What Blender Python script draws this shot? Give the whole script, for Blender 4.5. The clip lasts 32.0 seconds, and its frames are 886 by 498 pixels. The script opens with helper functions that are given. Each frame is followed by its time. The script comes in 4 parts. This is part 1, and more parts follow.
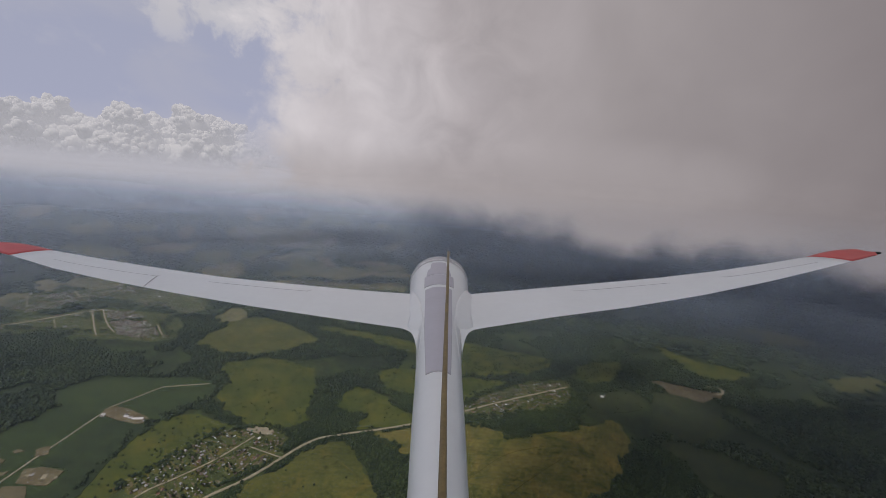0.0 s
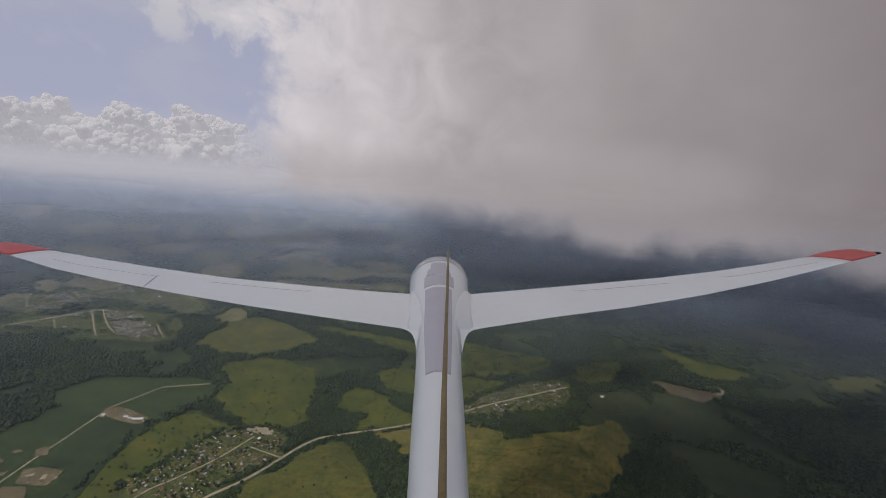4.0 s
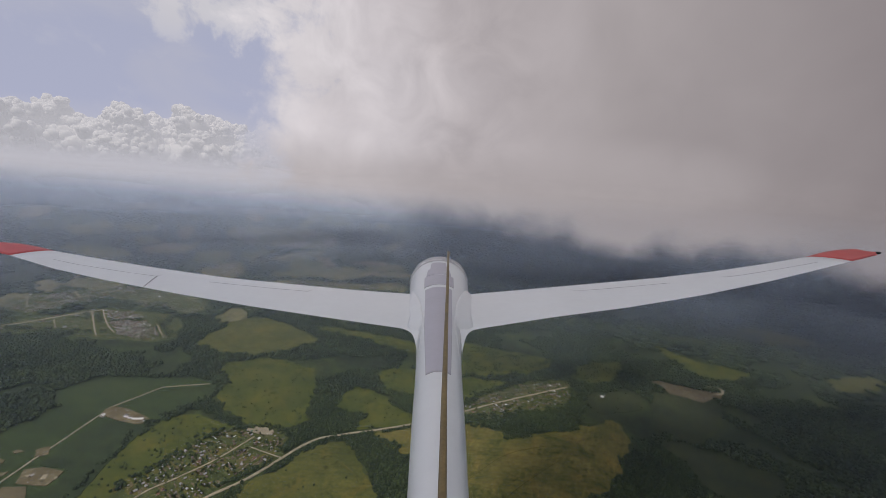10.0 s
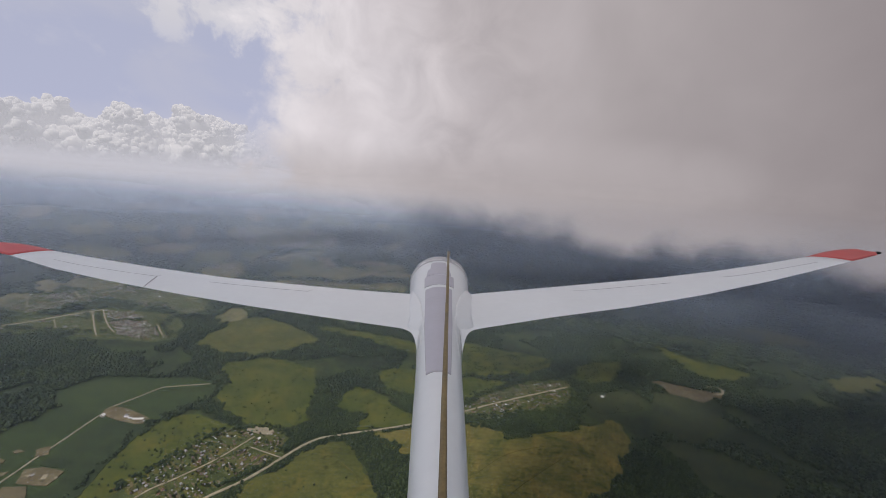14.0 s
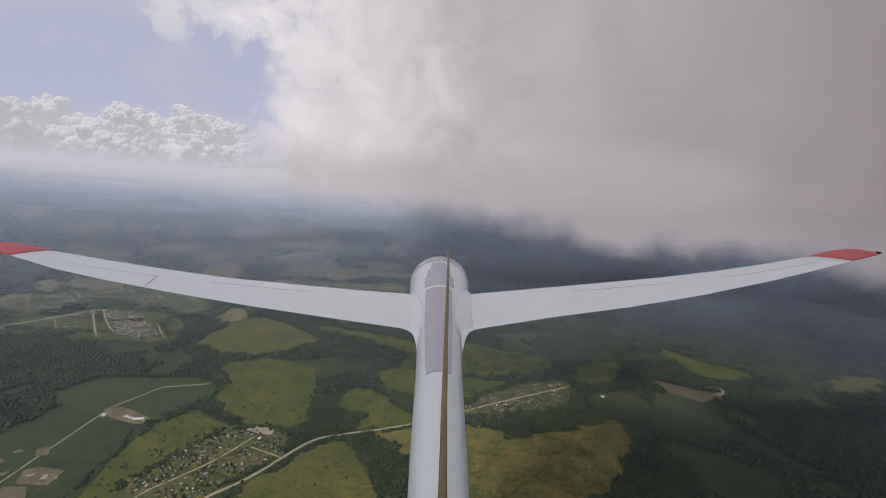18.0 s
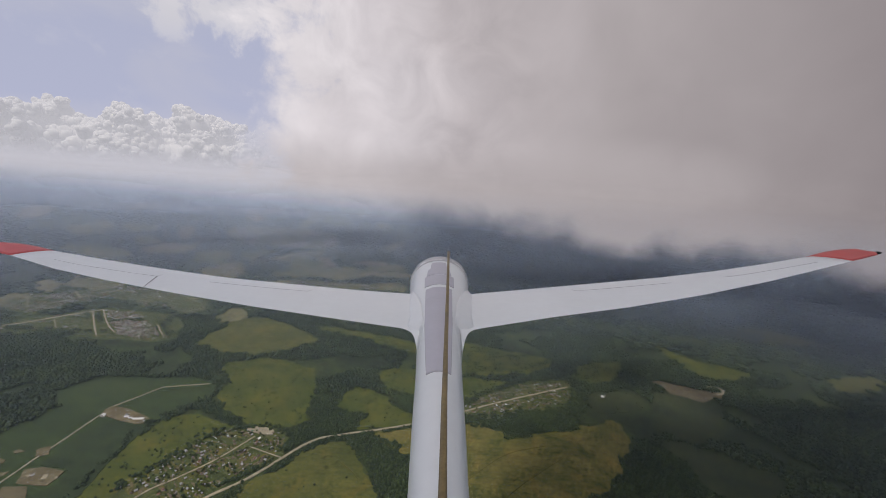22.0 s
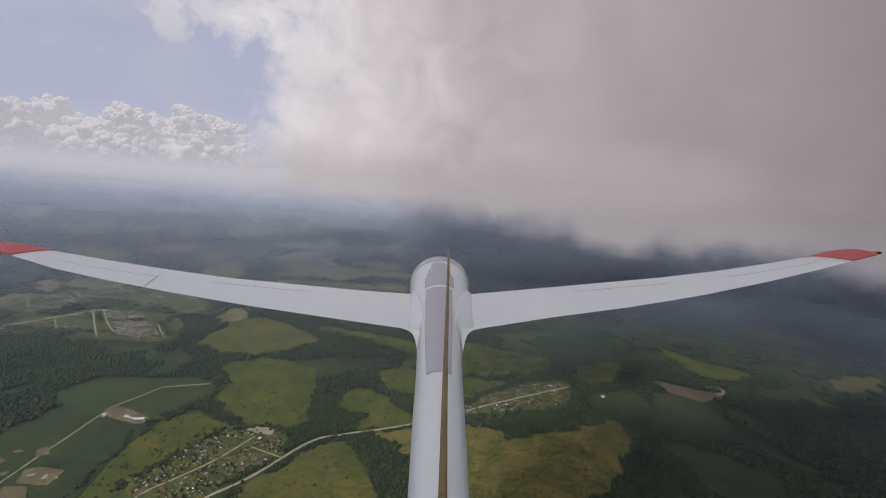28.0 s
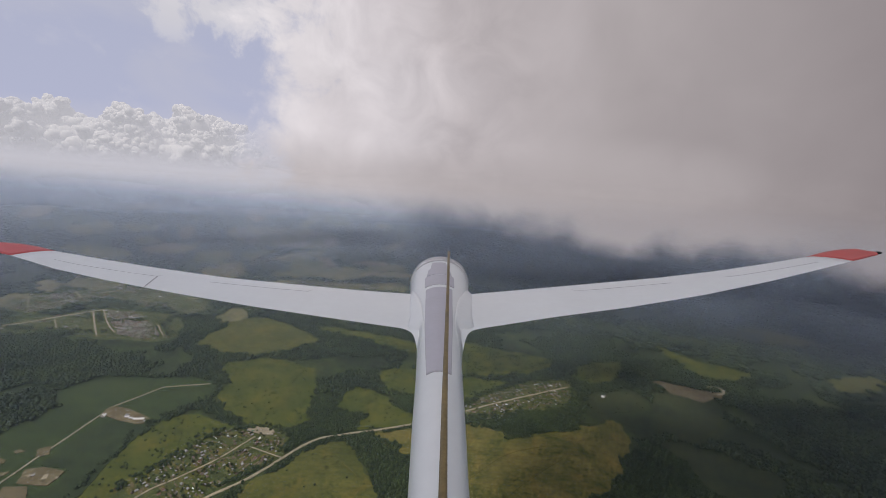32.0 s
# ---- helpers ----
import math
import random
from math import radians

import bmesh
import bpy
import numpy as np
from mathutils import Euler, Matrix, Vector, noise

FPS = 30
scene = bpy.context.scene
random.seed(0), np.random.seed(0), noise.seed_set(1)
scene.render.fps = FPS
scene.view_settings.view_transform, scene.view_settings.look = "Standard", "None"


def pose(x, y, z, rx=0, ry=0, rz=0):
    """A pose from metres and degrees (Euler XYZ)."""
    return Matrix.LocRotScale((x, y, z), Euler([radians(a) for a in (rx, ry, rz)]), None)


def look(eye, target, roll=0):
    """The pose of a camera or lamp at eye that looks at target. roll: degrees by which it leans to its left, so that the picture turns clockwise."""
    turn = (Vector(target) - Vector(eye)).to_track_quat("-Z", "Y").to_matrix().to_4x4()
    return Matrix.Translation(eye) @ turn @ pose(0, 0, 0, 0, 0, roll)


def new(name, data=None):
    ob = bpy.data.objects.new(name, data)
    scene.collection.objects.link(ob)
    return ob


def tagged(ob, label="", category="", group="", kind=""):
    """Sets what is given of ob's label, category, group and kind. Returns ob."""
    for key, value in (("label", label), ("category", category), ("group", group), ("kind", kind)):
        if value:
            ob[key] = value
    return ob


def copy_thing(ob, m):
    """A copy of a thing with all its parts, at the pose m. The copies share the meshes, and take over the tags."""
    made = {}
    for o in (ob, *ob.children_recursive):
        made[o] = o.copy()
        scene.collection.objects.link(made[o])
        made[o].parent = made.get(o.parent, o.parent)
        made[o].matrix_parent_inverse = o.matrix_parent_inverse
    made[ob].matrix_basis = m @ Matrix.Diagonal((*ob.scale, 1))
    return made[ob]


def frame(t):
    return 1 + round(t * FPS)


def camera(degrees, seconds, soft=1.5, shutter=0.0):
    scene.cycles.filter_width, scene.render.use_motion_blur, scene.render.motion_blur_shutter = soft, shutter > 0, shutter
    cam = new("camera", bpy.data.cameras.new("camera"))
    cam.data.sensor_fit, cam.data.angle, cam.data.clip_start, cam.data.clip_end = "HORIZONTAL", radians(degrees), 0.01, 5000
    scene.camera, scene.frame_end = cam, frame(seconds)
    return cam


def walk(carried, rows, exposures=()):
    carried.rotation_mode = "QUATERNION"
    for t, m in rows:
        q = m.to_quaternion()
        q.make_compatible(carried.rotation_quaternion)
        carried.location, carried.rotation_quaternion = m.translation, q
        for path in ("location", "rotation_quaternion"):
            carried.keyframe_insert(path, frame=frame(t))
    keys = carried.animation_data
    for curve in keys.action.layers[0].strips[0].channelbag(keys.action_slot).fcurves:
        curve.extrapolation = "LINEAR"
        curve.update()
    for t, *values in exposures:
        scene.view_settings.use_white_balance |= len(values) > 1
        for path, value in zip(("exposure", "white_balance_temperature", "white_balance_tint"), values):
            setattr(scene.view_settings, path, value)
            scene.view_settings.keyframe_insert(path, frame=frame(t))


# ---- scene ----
import mathutils
from mathutils.geometry import tessellate_polygon

# The camera rides on the fin of a small sailplane, so it hardly stirs against the airframe:
# it only shakes by a little on its mount while the craft hangs over the land.
HEIGHT = 600.0
cam = camera(95.2, 32.0, soft=0.6)
EYE = Vector((0, 0, HEIGHT))
AIM = look(EYE, EYE + Vector((0, math.cos(radians(-7.3)), math.sin(radians(-7.3)))), 4.5)
# seconds, yaw, pitch, roll of the shake in degrees
SHAKE = [
    (0.0, -0.10, -0.05, 0.22), (1.0, -0.02, -0.04, 0.30), (2.0, -0.06, -0.02, 0.24), (3.0, -0.12, 0.02, 0.20),
    (4.0, -0.20, 0.05, 0.16), (5.0, -0.25, 0.07, 0.12), (6.0, -0.30, 0.08, 0.08), (7.0, -0.24, 0.07, 0.09),
    (8.0, -0.18, 0.06, 0.07), (9.0, -0.14, 0.04, 0.10), (10.0, -0.15, 0.05, 0.04), (11.0, -0.12, 0.04, 0.04),
    (12.0, -0.16, 0.02, -0.02), (13.0, -0.10, 0.04, -0.08), (14.0, -0.02, 0.02, -0.05), (15.0, 0.04, 0.0, -0.05),
    (16.0, 0.10, 0.01, -0.03), (17.0, 0.14, 0.0, -0.02), (18.0, 0.13, -0.02, -0.06), (19.0, 0.12, -0.02, -0.08),
    (20.0, 0.20, -0.03, 0.0), (21.0, 0.16, -0.04, -0.06), (22.0, 0.13, -0.04, -0.06), (23.0, 0.24, -0.07, -0.10),
    (24.0, 0.16, -0.05, -0.10), (25.0, 0.12, -0.02, -0.03), (26.0, 0.30, -0.05, -0.03), (27.0, 0.36, -0.02, -0.02),
    (28.0, 0.38, -0.03, -0.03), (29.0, 0.40, -0.04, 0.06), (30.0, 0.38, 0.0, -0.03), (31.0, 0.36, 0.04, -0.10),
    (32.0, 0.40, 0.02, -0.14),
]
SWAY = 0.12
BASE = -0.7
walk(cam, [(t, AIM @ pose(0, 0, 0, SWAY * pitch - 0.01, SWAY * yaw - 0.09, SWAY * roll + 0.05)) for t, yaw, pitch, roll in SHAKE],
     [(t, BASE + e) for t, e in ((0.0, -0.3), (3.5, -0.28), (9.0, -0.18), (13.0, -0.06), (15.0, 0.0), (19.0, 0.0), (22.0, -0.03), (24.0, -0.07), (26.0, -0.09), (29.0, -0.08), (32.0, -0.03))])

# ---- world and sun ----
SUN_WAY = Vector((-0.25, -0.65, 1.20)).normalized()
world = bpy.data.worlds.new("sky")
scene.world = world
world.use_nodes = True
wn = world.node_tree.nodes
sky = wn.new("ShaderNodeTexSky")
sky.sky_type, sky.sun_disc = "NISHITA", False
sky.sun_elevation = math.asin(SUN_WAY.z)
sky.sun_rotation = math.atan2(SUN_WAY.x, SUN_WAY.y)
sky.air_density, sky.dust_density, sky.ozone_density = 1.0, 5.0, 2.0
world.node_tree.links.new(sky.outputs[0], wn["Background"].inputs[0])
wn["Background"].inputs[1].default_value = 0.145
sun = new("sun", bpy.data.lights.new("sun", "SUN"))
sun.data.energy, sun.data.angle, sun.data.color = 3.9, radians(2.5), (1.0, 0.95, 0.88)
sun.matrix_world = look((0, 0, 3000), Vector((0, 0, 3000)) - SUN_WAY)


# ---- materials ----
def material(name, rough=0.8):
    m = bpy.data.materials.new(name)
    m.use_nodes = True
    bsdf = m.node_tree.nodes["Principled BSDF"]
    bsdf.inputs["Roughness"].default_value = rough
    bsdf.inputs["Specular IOR Level"].default_value = 0.3
    return m, m.node_tree.nodes, m.node_tree.links, bsdf


def noise_of(n, l, scale, detail=5.0, rough=0.6, distort=0.0, stretch=None):
    co = n.new("ShaderNodeTexCoord")
    out = co.outputs["Object"]
    if stretch:
        mp = n.new("ShaderNodeMapping")
        mp.inputs["Scale"].default_value = stretch[0]
        mp.inputs["Rotation"].default_value = (0, 0, radians(stretch[1]))
        l.new(out, mp.inputs[0])
        out = mp.outputs[0]
    tex = n.new("ShaderNodeTexNoise")
    tex.inputs["Scale"].default_value, tex.inputs["Detail"].default_value = scale, detail
    tex.inputs["Roughness"].default_value, tex.inputs["Distortion"].default_value = rough, distort
    l.new(out, tex.inputs["Vector"])
    return tex.outputs["Fac"]


def ramp_of(n, l, fac, stops):
    r = n.new("ShaderNodeValToRGB")
    while len(r.color_ramp.elements) < len(stops):
        r.color_ramp.elements.new(0.5)
    for e, (p, c) in zip(r.color_ramp.elements, stops):
        e.position, e.color = p, (*c, 1)
    l.new(fac, r.inputs[0])
    return r.outputs[0]


def blend(n, l, a, b, fac, mode="MIX"):
    m = n.new("ShaderNodeMix")
    m.data_type, m.blend_type = "RGBA", mode
    for sock, v in ((m.inputs["Factor"], fac), (m.inputs[6], a), (m.inputs[7], b)):
        if isinstance(v, (int, float)):
            sock.default_value = v
        elif isinstance(v, tuple):
            sock.default_value = (*v, 1)
        else:
            l.new(v, sock)
    return m.outputs[2]


def smooth(n, l, v, a, b, lo=0.0, hi=1.0):
    r = n.new("ShaderNodeMapRange")
    r.interpolation_type = "SMOOTHSTEP"
    for i, x in ((1, a), (2, b), (3, lo), (4, hi)):
        r.inputs[i].default_value = x
    l.new(v, r.inputs[0])
    return r.outputs[0]


def calc(n, l, op, a, b=None, c=None):
    x = n.new("ShaderNodeMath")
    x.operation = op
    for i, v in enumerate((a, b, c)):
        if v is None:
            continue
        if isinstance(v, (int, float)):
            x.inputs[i].default_value = v
        else:
            l.new(v, x.inputs[i])
    return x.outputs[0]


def land(name, dark, mid, light, patch=0.012, grain=0.25, streak=None, rough=0.95, relief=0.4, swaths=None, scrubby=0.8):
    """Grass, crops and soil: patches tens of metres wide, a fine grain, and furrows or mown lines where asked for."""
    m, n, l, bsdf = material(name, rough)
    a = ramp_of(n, l, noise_of(n, l, patch, 6, 0.65, 0.6), [(0.30, dark), (0.5, mid), (0.72, light)])
    g = noise_of(n, l, grain, 6, 0.75)
    gr = ramp_of(n, l, g, [(0.32, (0.45, 0.47, 0.45)), (0.65, (1.3, 1.28, 1.2))])
    c = blend(n, l, a, gr, 0.8, "MULTIPLY")
    if streak:
        s = noise_of(n, l, 0.12, 3, 0.6, 0.2, streak)
        c = blend(n, l, c, ramp_of(n, l, s, [(0.35, (0.78, 0.78, 0.76)), (0.62, (1.2, 1.18, 1.1))]), 0.6, "MULTIPLY")
    mottle = ramp_of(n, l, noise_of(n, l, patch * 5, 5, 0.7, 0.8), [(0.32, (0.66, 0.72, 0.66)), (0.5, (1.0, 1.0, 1.0)), (0.7, (1.22, 1.16, 1.02))])
    c = blend(n, l, c, mottle, 0.85, "MULTIPLY")
    # tussocks and low scrub, thick in some places and absent in others
    scrub = smooth(n, l, noise_of(n, l, 0.10, 4, 0.6, 0.5), 0.50, 0.62)
    where = smooth(n, l, noise_of(n, l, 0.016, 3, 0.6, 0.3), 0.42, 0.62, 0.0, scrubby)
    c = blend(n, l, c, (0.36, 0.46, 0.36), calc(n, l, "MULTIPLY", scrub, where), "MULTIPLY")
    dry = smooth(n, l, noise_of(n, l, 0.022, 4, 0.6, 0.7, ((1.0, 0.6, 1.0), 40)), 0.50, 0.66, 0.0, scrubby * 0.9)
    c = blend(n, l, c, (1.32, 1.10, 1.0), dry, "MULTIPLY")
    if swaths:
        wave = n.new("ShaderNodeTexWave")
        mp = n.new("ShaderNodeMapping")
        mp.inputs["Rotation"].default_value = (0, 0, radians(swaths[1]))
        l.new(n.new("ShaderNodeTexCoord").outputs["Object"], mp.inputs[0])
        l.new(mp.outputs[0], wave.inputs["Vector"])
        wave.inputs["Scale"].default_value, wave.inputs["Distortion"].default_value = swaths[0], 9.0
        wave.inputs["Detail"].default_value, wave.inputs["Detail Scale"].default_value = 3.0, 0.35
        band = ramp_of(n, l, wave.outputs["Fac"], [(0.0, (0.94, 0.95, 0.94)), (0.70, (1.0, 1.0, 1.0)), (0.95, (1.45, 1.38, 1.30))])
        worn = noise_of(n, l, 0.012, 3, 0.6, 0.4)
        c = blend(n, l, c, band, smooth(n, l, worn, 0.42, 0.62, 0.0, 0.75), "MULTIPLY")
    l.new(c, bsdf.inputs["Base Color"])
    bump = n.new("ShaderNodeBump")
    bump.inputs["Strength"].default_value, bump.inputs["Distance"].default_value = relief, 2.0
    l.new(g, bump.inputs["Height"])
    l.new(bump.outputs[0], bsdf.inputs["Normal"])
    return m


def leaves(name, dark, light):
    m, n, l, bsdf = material(name, 0.9)
    geo = n.new("ShaderNodeNewGeometry")
    base = ramp_of(n, l, geo.outputs["Random Per Island"], [(0.0, dark), (0.6, tuple((a + b) / 2 for a, b in zip(dark, light))), (1.0, light)])
    wide = ramp_of(n, l, noise_of(n, l, 0.006, 4), [(0.35, (0.7, 0.75, 0.8)), (0.65, (1.25, 1.2, 1.0))])
    fine = ramp_of(n, l, noise_of(n, l, 0.5, 5, 0.7), [(0.3, (0.5, 0.5, 0.5)), (0.7, (1.3, 1.3, 1.2))])
    c = blend(n, l, blend(n, l, base, wide, 0.9, "MULTIPLY"), fine, 0.6, "MULTIPLY")
    l.new(c, bsdf.inputs["Base Color"])
    return m


def paint(name, colour, rough=0.4, vary=0.06, scale=6.0, relief=0.0, spec=0.4):
    m, n, l, bsdf = material(name, rough)
    lo = tuple(max(0, c * (1 - vary)) for c in colour)
    hi = tuple(min(1, c * (1 + vary)) for c in colour)
    f = noise_of(n, l, scale, 6, 0.65)
    c = ramp_of(n, l, f, [(0.3, lo), (0.7, hi)])
    dirt = ramp_of(n, l, noise_of(n, l, scale * 9, 4, 0.7), [(0.35, (1 - vary, 1 - vary, 1 - vary)), (0.6, (1, 1, 1))])
    l.new(blend(n, l, c, dirt, 0.7, "MULTIPLY"), bsdf.inputs["Base Color"])
    bsdf.inputs["Specular IOR Level"].default_value = spec
    l.new(ramp_of(n, l, f, [(0.3, (rough * 0.85,) * 3), (0.7, (min(1, rough * 1.2),) * 3)]), bsdf.inputs["Roughness"])
    if relief:
        bump = n.new("ShaderNodeBump")
        bump.inputs["Strength"].default_value, bump.inputs["Distance"].default_value = relief, 0.002
        l.new(f, bump.inputs["Height"])
        l.new(bump.outputs[0], bsdf.inputs["Normal"])
    return m


MAT = {
    "ground": land("woodland_floor", (0.013, 0.022, 0.010), (0.026, 0.040, 0.014), (0.055, 0.075, 0.02), 0.005, 0.12),
    "crop": land("green_crop", (0.026, 0.043, 0.014), (0.031, 0.050, 0.016), (0.042, 0.060, 0.019), 0.006, 0.3, ((0.02, 1.0, 1.0), 35), relief=0.1, scrubby=0.15),
    "crop_dark": land("dark_green_crop", (0.021, 0.034, 0.014), (0.025, 0.040, 0.016), (0.033, 0.048, 0.018), 0.006, 0.3, ((0.02, 1.0, 1.0), 50), relief=0.1, scrubby=0.1),
    "meadow": land("rough_meadow", (0.038, 0.056, 0.010), (0.064, 0.078, 0.012), (0.092, 0.098, 0.017), 0.012, 0.2),
    "meadow_olive": land("olive_meadow", (0.048, 0.060, 0.014), (0.072, 0.080, 0.019), (0.094, 0.096, 0.024), 0.008, 0.2, ((0.05, 1.0, 1.0), 20)),
    "stubble": land("mown_stubble", (0.046, 0.058, 0.012), (0.095, 0.092, 0.022), (0.16, 0.135, 0.042), 0.014, 0.16, ((0.06, 0.9, 1.0), -30), swaths=(0.022, 25)),
    "soil": land("dry_soil", (0.085, 0.07, 0.04), (0.125, 0.105, 0.065), (0.18, 0.155, 0.10), 0.03, 0.3, scrubby=0.3),
    "road": land("dusty_road", (0.20, 0.17, 0.125), (0.27, 0.235, 0.18), (0.33, 0.29, 0.225), 0.05, 0.5, relief=0.1, scrubby=0.0),
    "yard": land("village_green", (0.035, 0.05, 0.016), (0.065, 0.08, 0.025), (0.11, 0.11, 0.045), 0.05, 0.25),
    "far": land("far_field", (0.06, 0.072, 0.03), (0.115, 0.115, 0.055), (0.18, 0.16, 0.085), 0.006, 0.05),
    "leaf": leaves("tree_leaves", (0.015, 0.027, 0.012), (0.040, 0.058, 0.021)),
    "leaf_light": leaves("garden_tree_leaves", (0.022, 0.036, 0.012), (0.055, 0.075, 0.022)),
    "leaf_far": leaves("far_tree_leaves", (0.017, 0.029, 0.015), (0.040, 0.056, 0.023)),
    "bark": paint("bark", (0.06, 0.045, 0.03), 0.9, 0.3, 2.0),
    "white": paint("white_gelcoat", (0.82, 0.845, 0.86), 0.34, 0.03, 5.0),
    "grey": paint("grey_hatch_film", (0.54, 0.53, 0.59), 0.5, 0.05, 9.0),
    "nose": paint("pale_nose_film", (0.50, 0.50, 0.515), 0.25, 0.05, 9.0),
    "red": paint("red_wingtip_paint", (0.60, 0.10, 0.095), 0.4, 0.08, 7.0),
    "seam": paint("seam_shadow_gap", (0.46, 0.46, 0.48), 0.7, 0.2, 20.0),
    "brass": paint("brass_brown_tape", (0.23, 0.17, 0.075), 0.45, 0.3, 25.0, 0.4),
    "black": paint("black_tip", (0.03, 0.03, 0.03), 0.5, 0.2, 20.0),
    "wall_pale": paint("pale_plaster", (0.40, 0.37, 0.33), 0.9, 0.2, 0.4),
    "wall_wood": paint("weathered_wood", (0.17, 0.13, 0.10), 0.9, 0.25, 0.6),
    "wall_brick": paint("brick_wall", (0.28, 0.14, 0.10), 0.9, 0.2, 0.5),
    "roof_grey": paint("grey_slate_roof", (0.26, 0.26, 0.265), 0.8, 0.3, 0.4),
    "roof_red": paint("rusty_red_roof", (0.16, 0.085, 0.06), 0.8, 0.25, 0.4),
    "roof_green": paint("green_metal_roof", (0.09, 0.15, 0.10), 0.6, 0.2, 0.4),
    "roof_white": paint("white_metal_roof", (0.60, 0.60, 0.60), 0.5, 0.1, 0.3),
    "roof_brown": paint("dark_brown_roof", (0.12, 0.09, 0.075), 0.8, 0.25, 0.4),
    "film": paint("greenhouse_film", (0.62, 0.65, 0.66), 0.4, 0.1, 0.5),
}


def mist(name, colour, through_colour, body):
    """A see-through sheet in place of droplets: part of the light goes straight on, the rest is scattered."""
    m = bpy.data.materials.new(name)
    m.use_nodes = True
    n, l = m.node_tree.nodes, m.node_tree.links
    n.remove(n["Principled BSDF"])
    dif, tra, clear = n.new("ShaderNodeBsdfDiffuse"), n.new("ShaderNodeBsdfTranslucent"), n.new("ShaderNodeBsdfTransparent")
    dif.inputs[0].default_value, tra.inputs[0].default_value = (*colour, 1), (*through_colour, 1)
    both, mix = n.new("ShaderNodeMixShader"), n.new("ShaderNodeMixShader")
    both.inputs[0].default_value = body
    l.new(dif.outputs[0], both.inputs[1])
    l.new(tra.outputs[0], both.inputs[2])
    l.new(clear.outputs[0], mix.inputs[1])
    l.new(both.outputs[0], mix.inputs[2])
    l.new(mix.outputs[0], n["Material Output"].inputs[0])
    return m, n, l, mix.inputs[0], dif, tra


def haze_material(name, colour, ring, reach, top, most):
    """Painted haze: alpha grows with ground distance behind this ring, taken from the eye; it thins out above."""
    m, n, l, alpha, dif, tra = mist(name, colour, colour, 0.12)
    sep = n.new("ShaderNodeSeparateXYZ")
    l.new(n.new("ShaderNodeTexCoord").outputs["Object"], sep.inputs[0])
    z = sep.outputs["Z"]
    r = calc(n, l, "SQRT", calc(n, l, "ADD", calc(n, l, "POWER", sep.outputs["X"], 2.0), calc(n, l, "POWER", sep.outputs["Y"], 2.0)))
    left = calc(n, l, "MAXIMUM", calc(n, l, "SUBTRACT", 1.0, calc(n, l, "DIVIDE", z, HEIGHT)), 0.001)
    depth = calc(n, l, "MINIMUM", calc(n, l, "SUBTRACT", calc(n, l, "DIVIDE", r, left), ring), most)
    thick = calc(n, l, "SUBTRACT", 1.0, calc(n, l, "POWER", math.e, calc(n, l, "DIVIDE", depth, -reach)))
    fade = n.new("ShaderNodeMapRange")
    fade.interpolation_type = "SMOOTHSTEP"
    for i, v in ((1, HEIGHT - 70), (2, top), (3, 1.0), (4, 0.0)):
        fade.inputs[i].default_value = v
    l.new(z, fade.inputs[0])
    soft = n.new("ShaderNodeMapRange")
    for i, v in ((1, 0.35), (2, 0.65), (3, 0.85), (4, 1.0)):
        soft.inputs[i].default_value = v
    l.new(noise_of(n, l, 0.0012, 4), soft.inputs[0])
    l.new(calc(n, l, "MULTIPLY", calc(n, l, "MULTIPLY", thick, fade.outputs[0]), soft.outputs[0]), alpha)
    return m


def shade_cloud_material():
    """The unseen cloud sheet overhead that casts shade: thick in the middle, torn at its edge."""
    m, n, l, alpha, dif, tra = mist("shade_cloud_sheet", (0.85, 0.85, 0.86), (0.34, 0.34, 0.36), 0.6)
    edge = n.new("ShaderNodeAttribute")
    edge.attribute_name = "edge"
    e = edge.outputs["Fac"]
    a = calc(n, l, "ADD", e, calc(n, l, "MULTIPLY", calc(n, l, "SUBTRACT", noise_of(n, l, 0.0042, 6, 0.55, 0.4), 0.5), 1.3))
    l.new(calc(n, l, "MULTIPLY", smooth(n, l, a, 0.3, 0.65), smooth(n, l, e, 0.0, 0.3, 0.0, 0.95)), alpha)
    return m


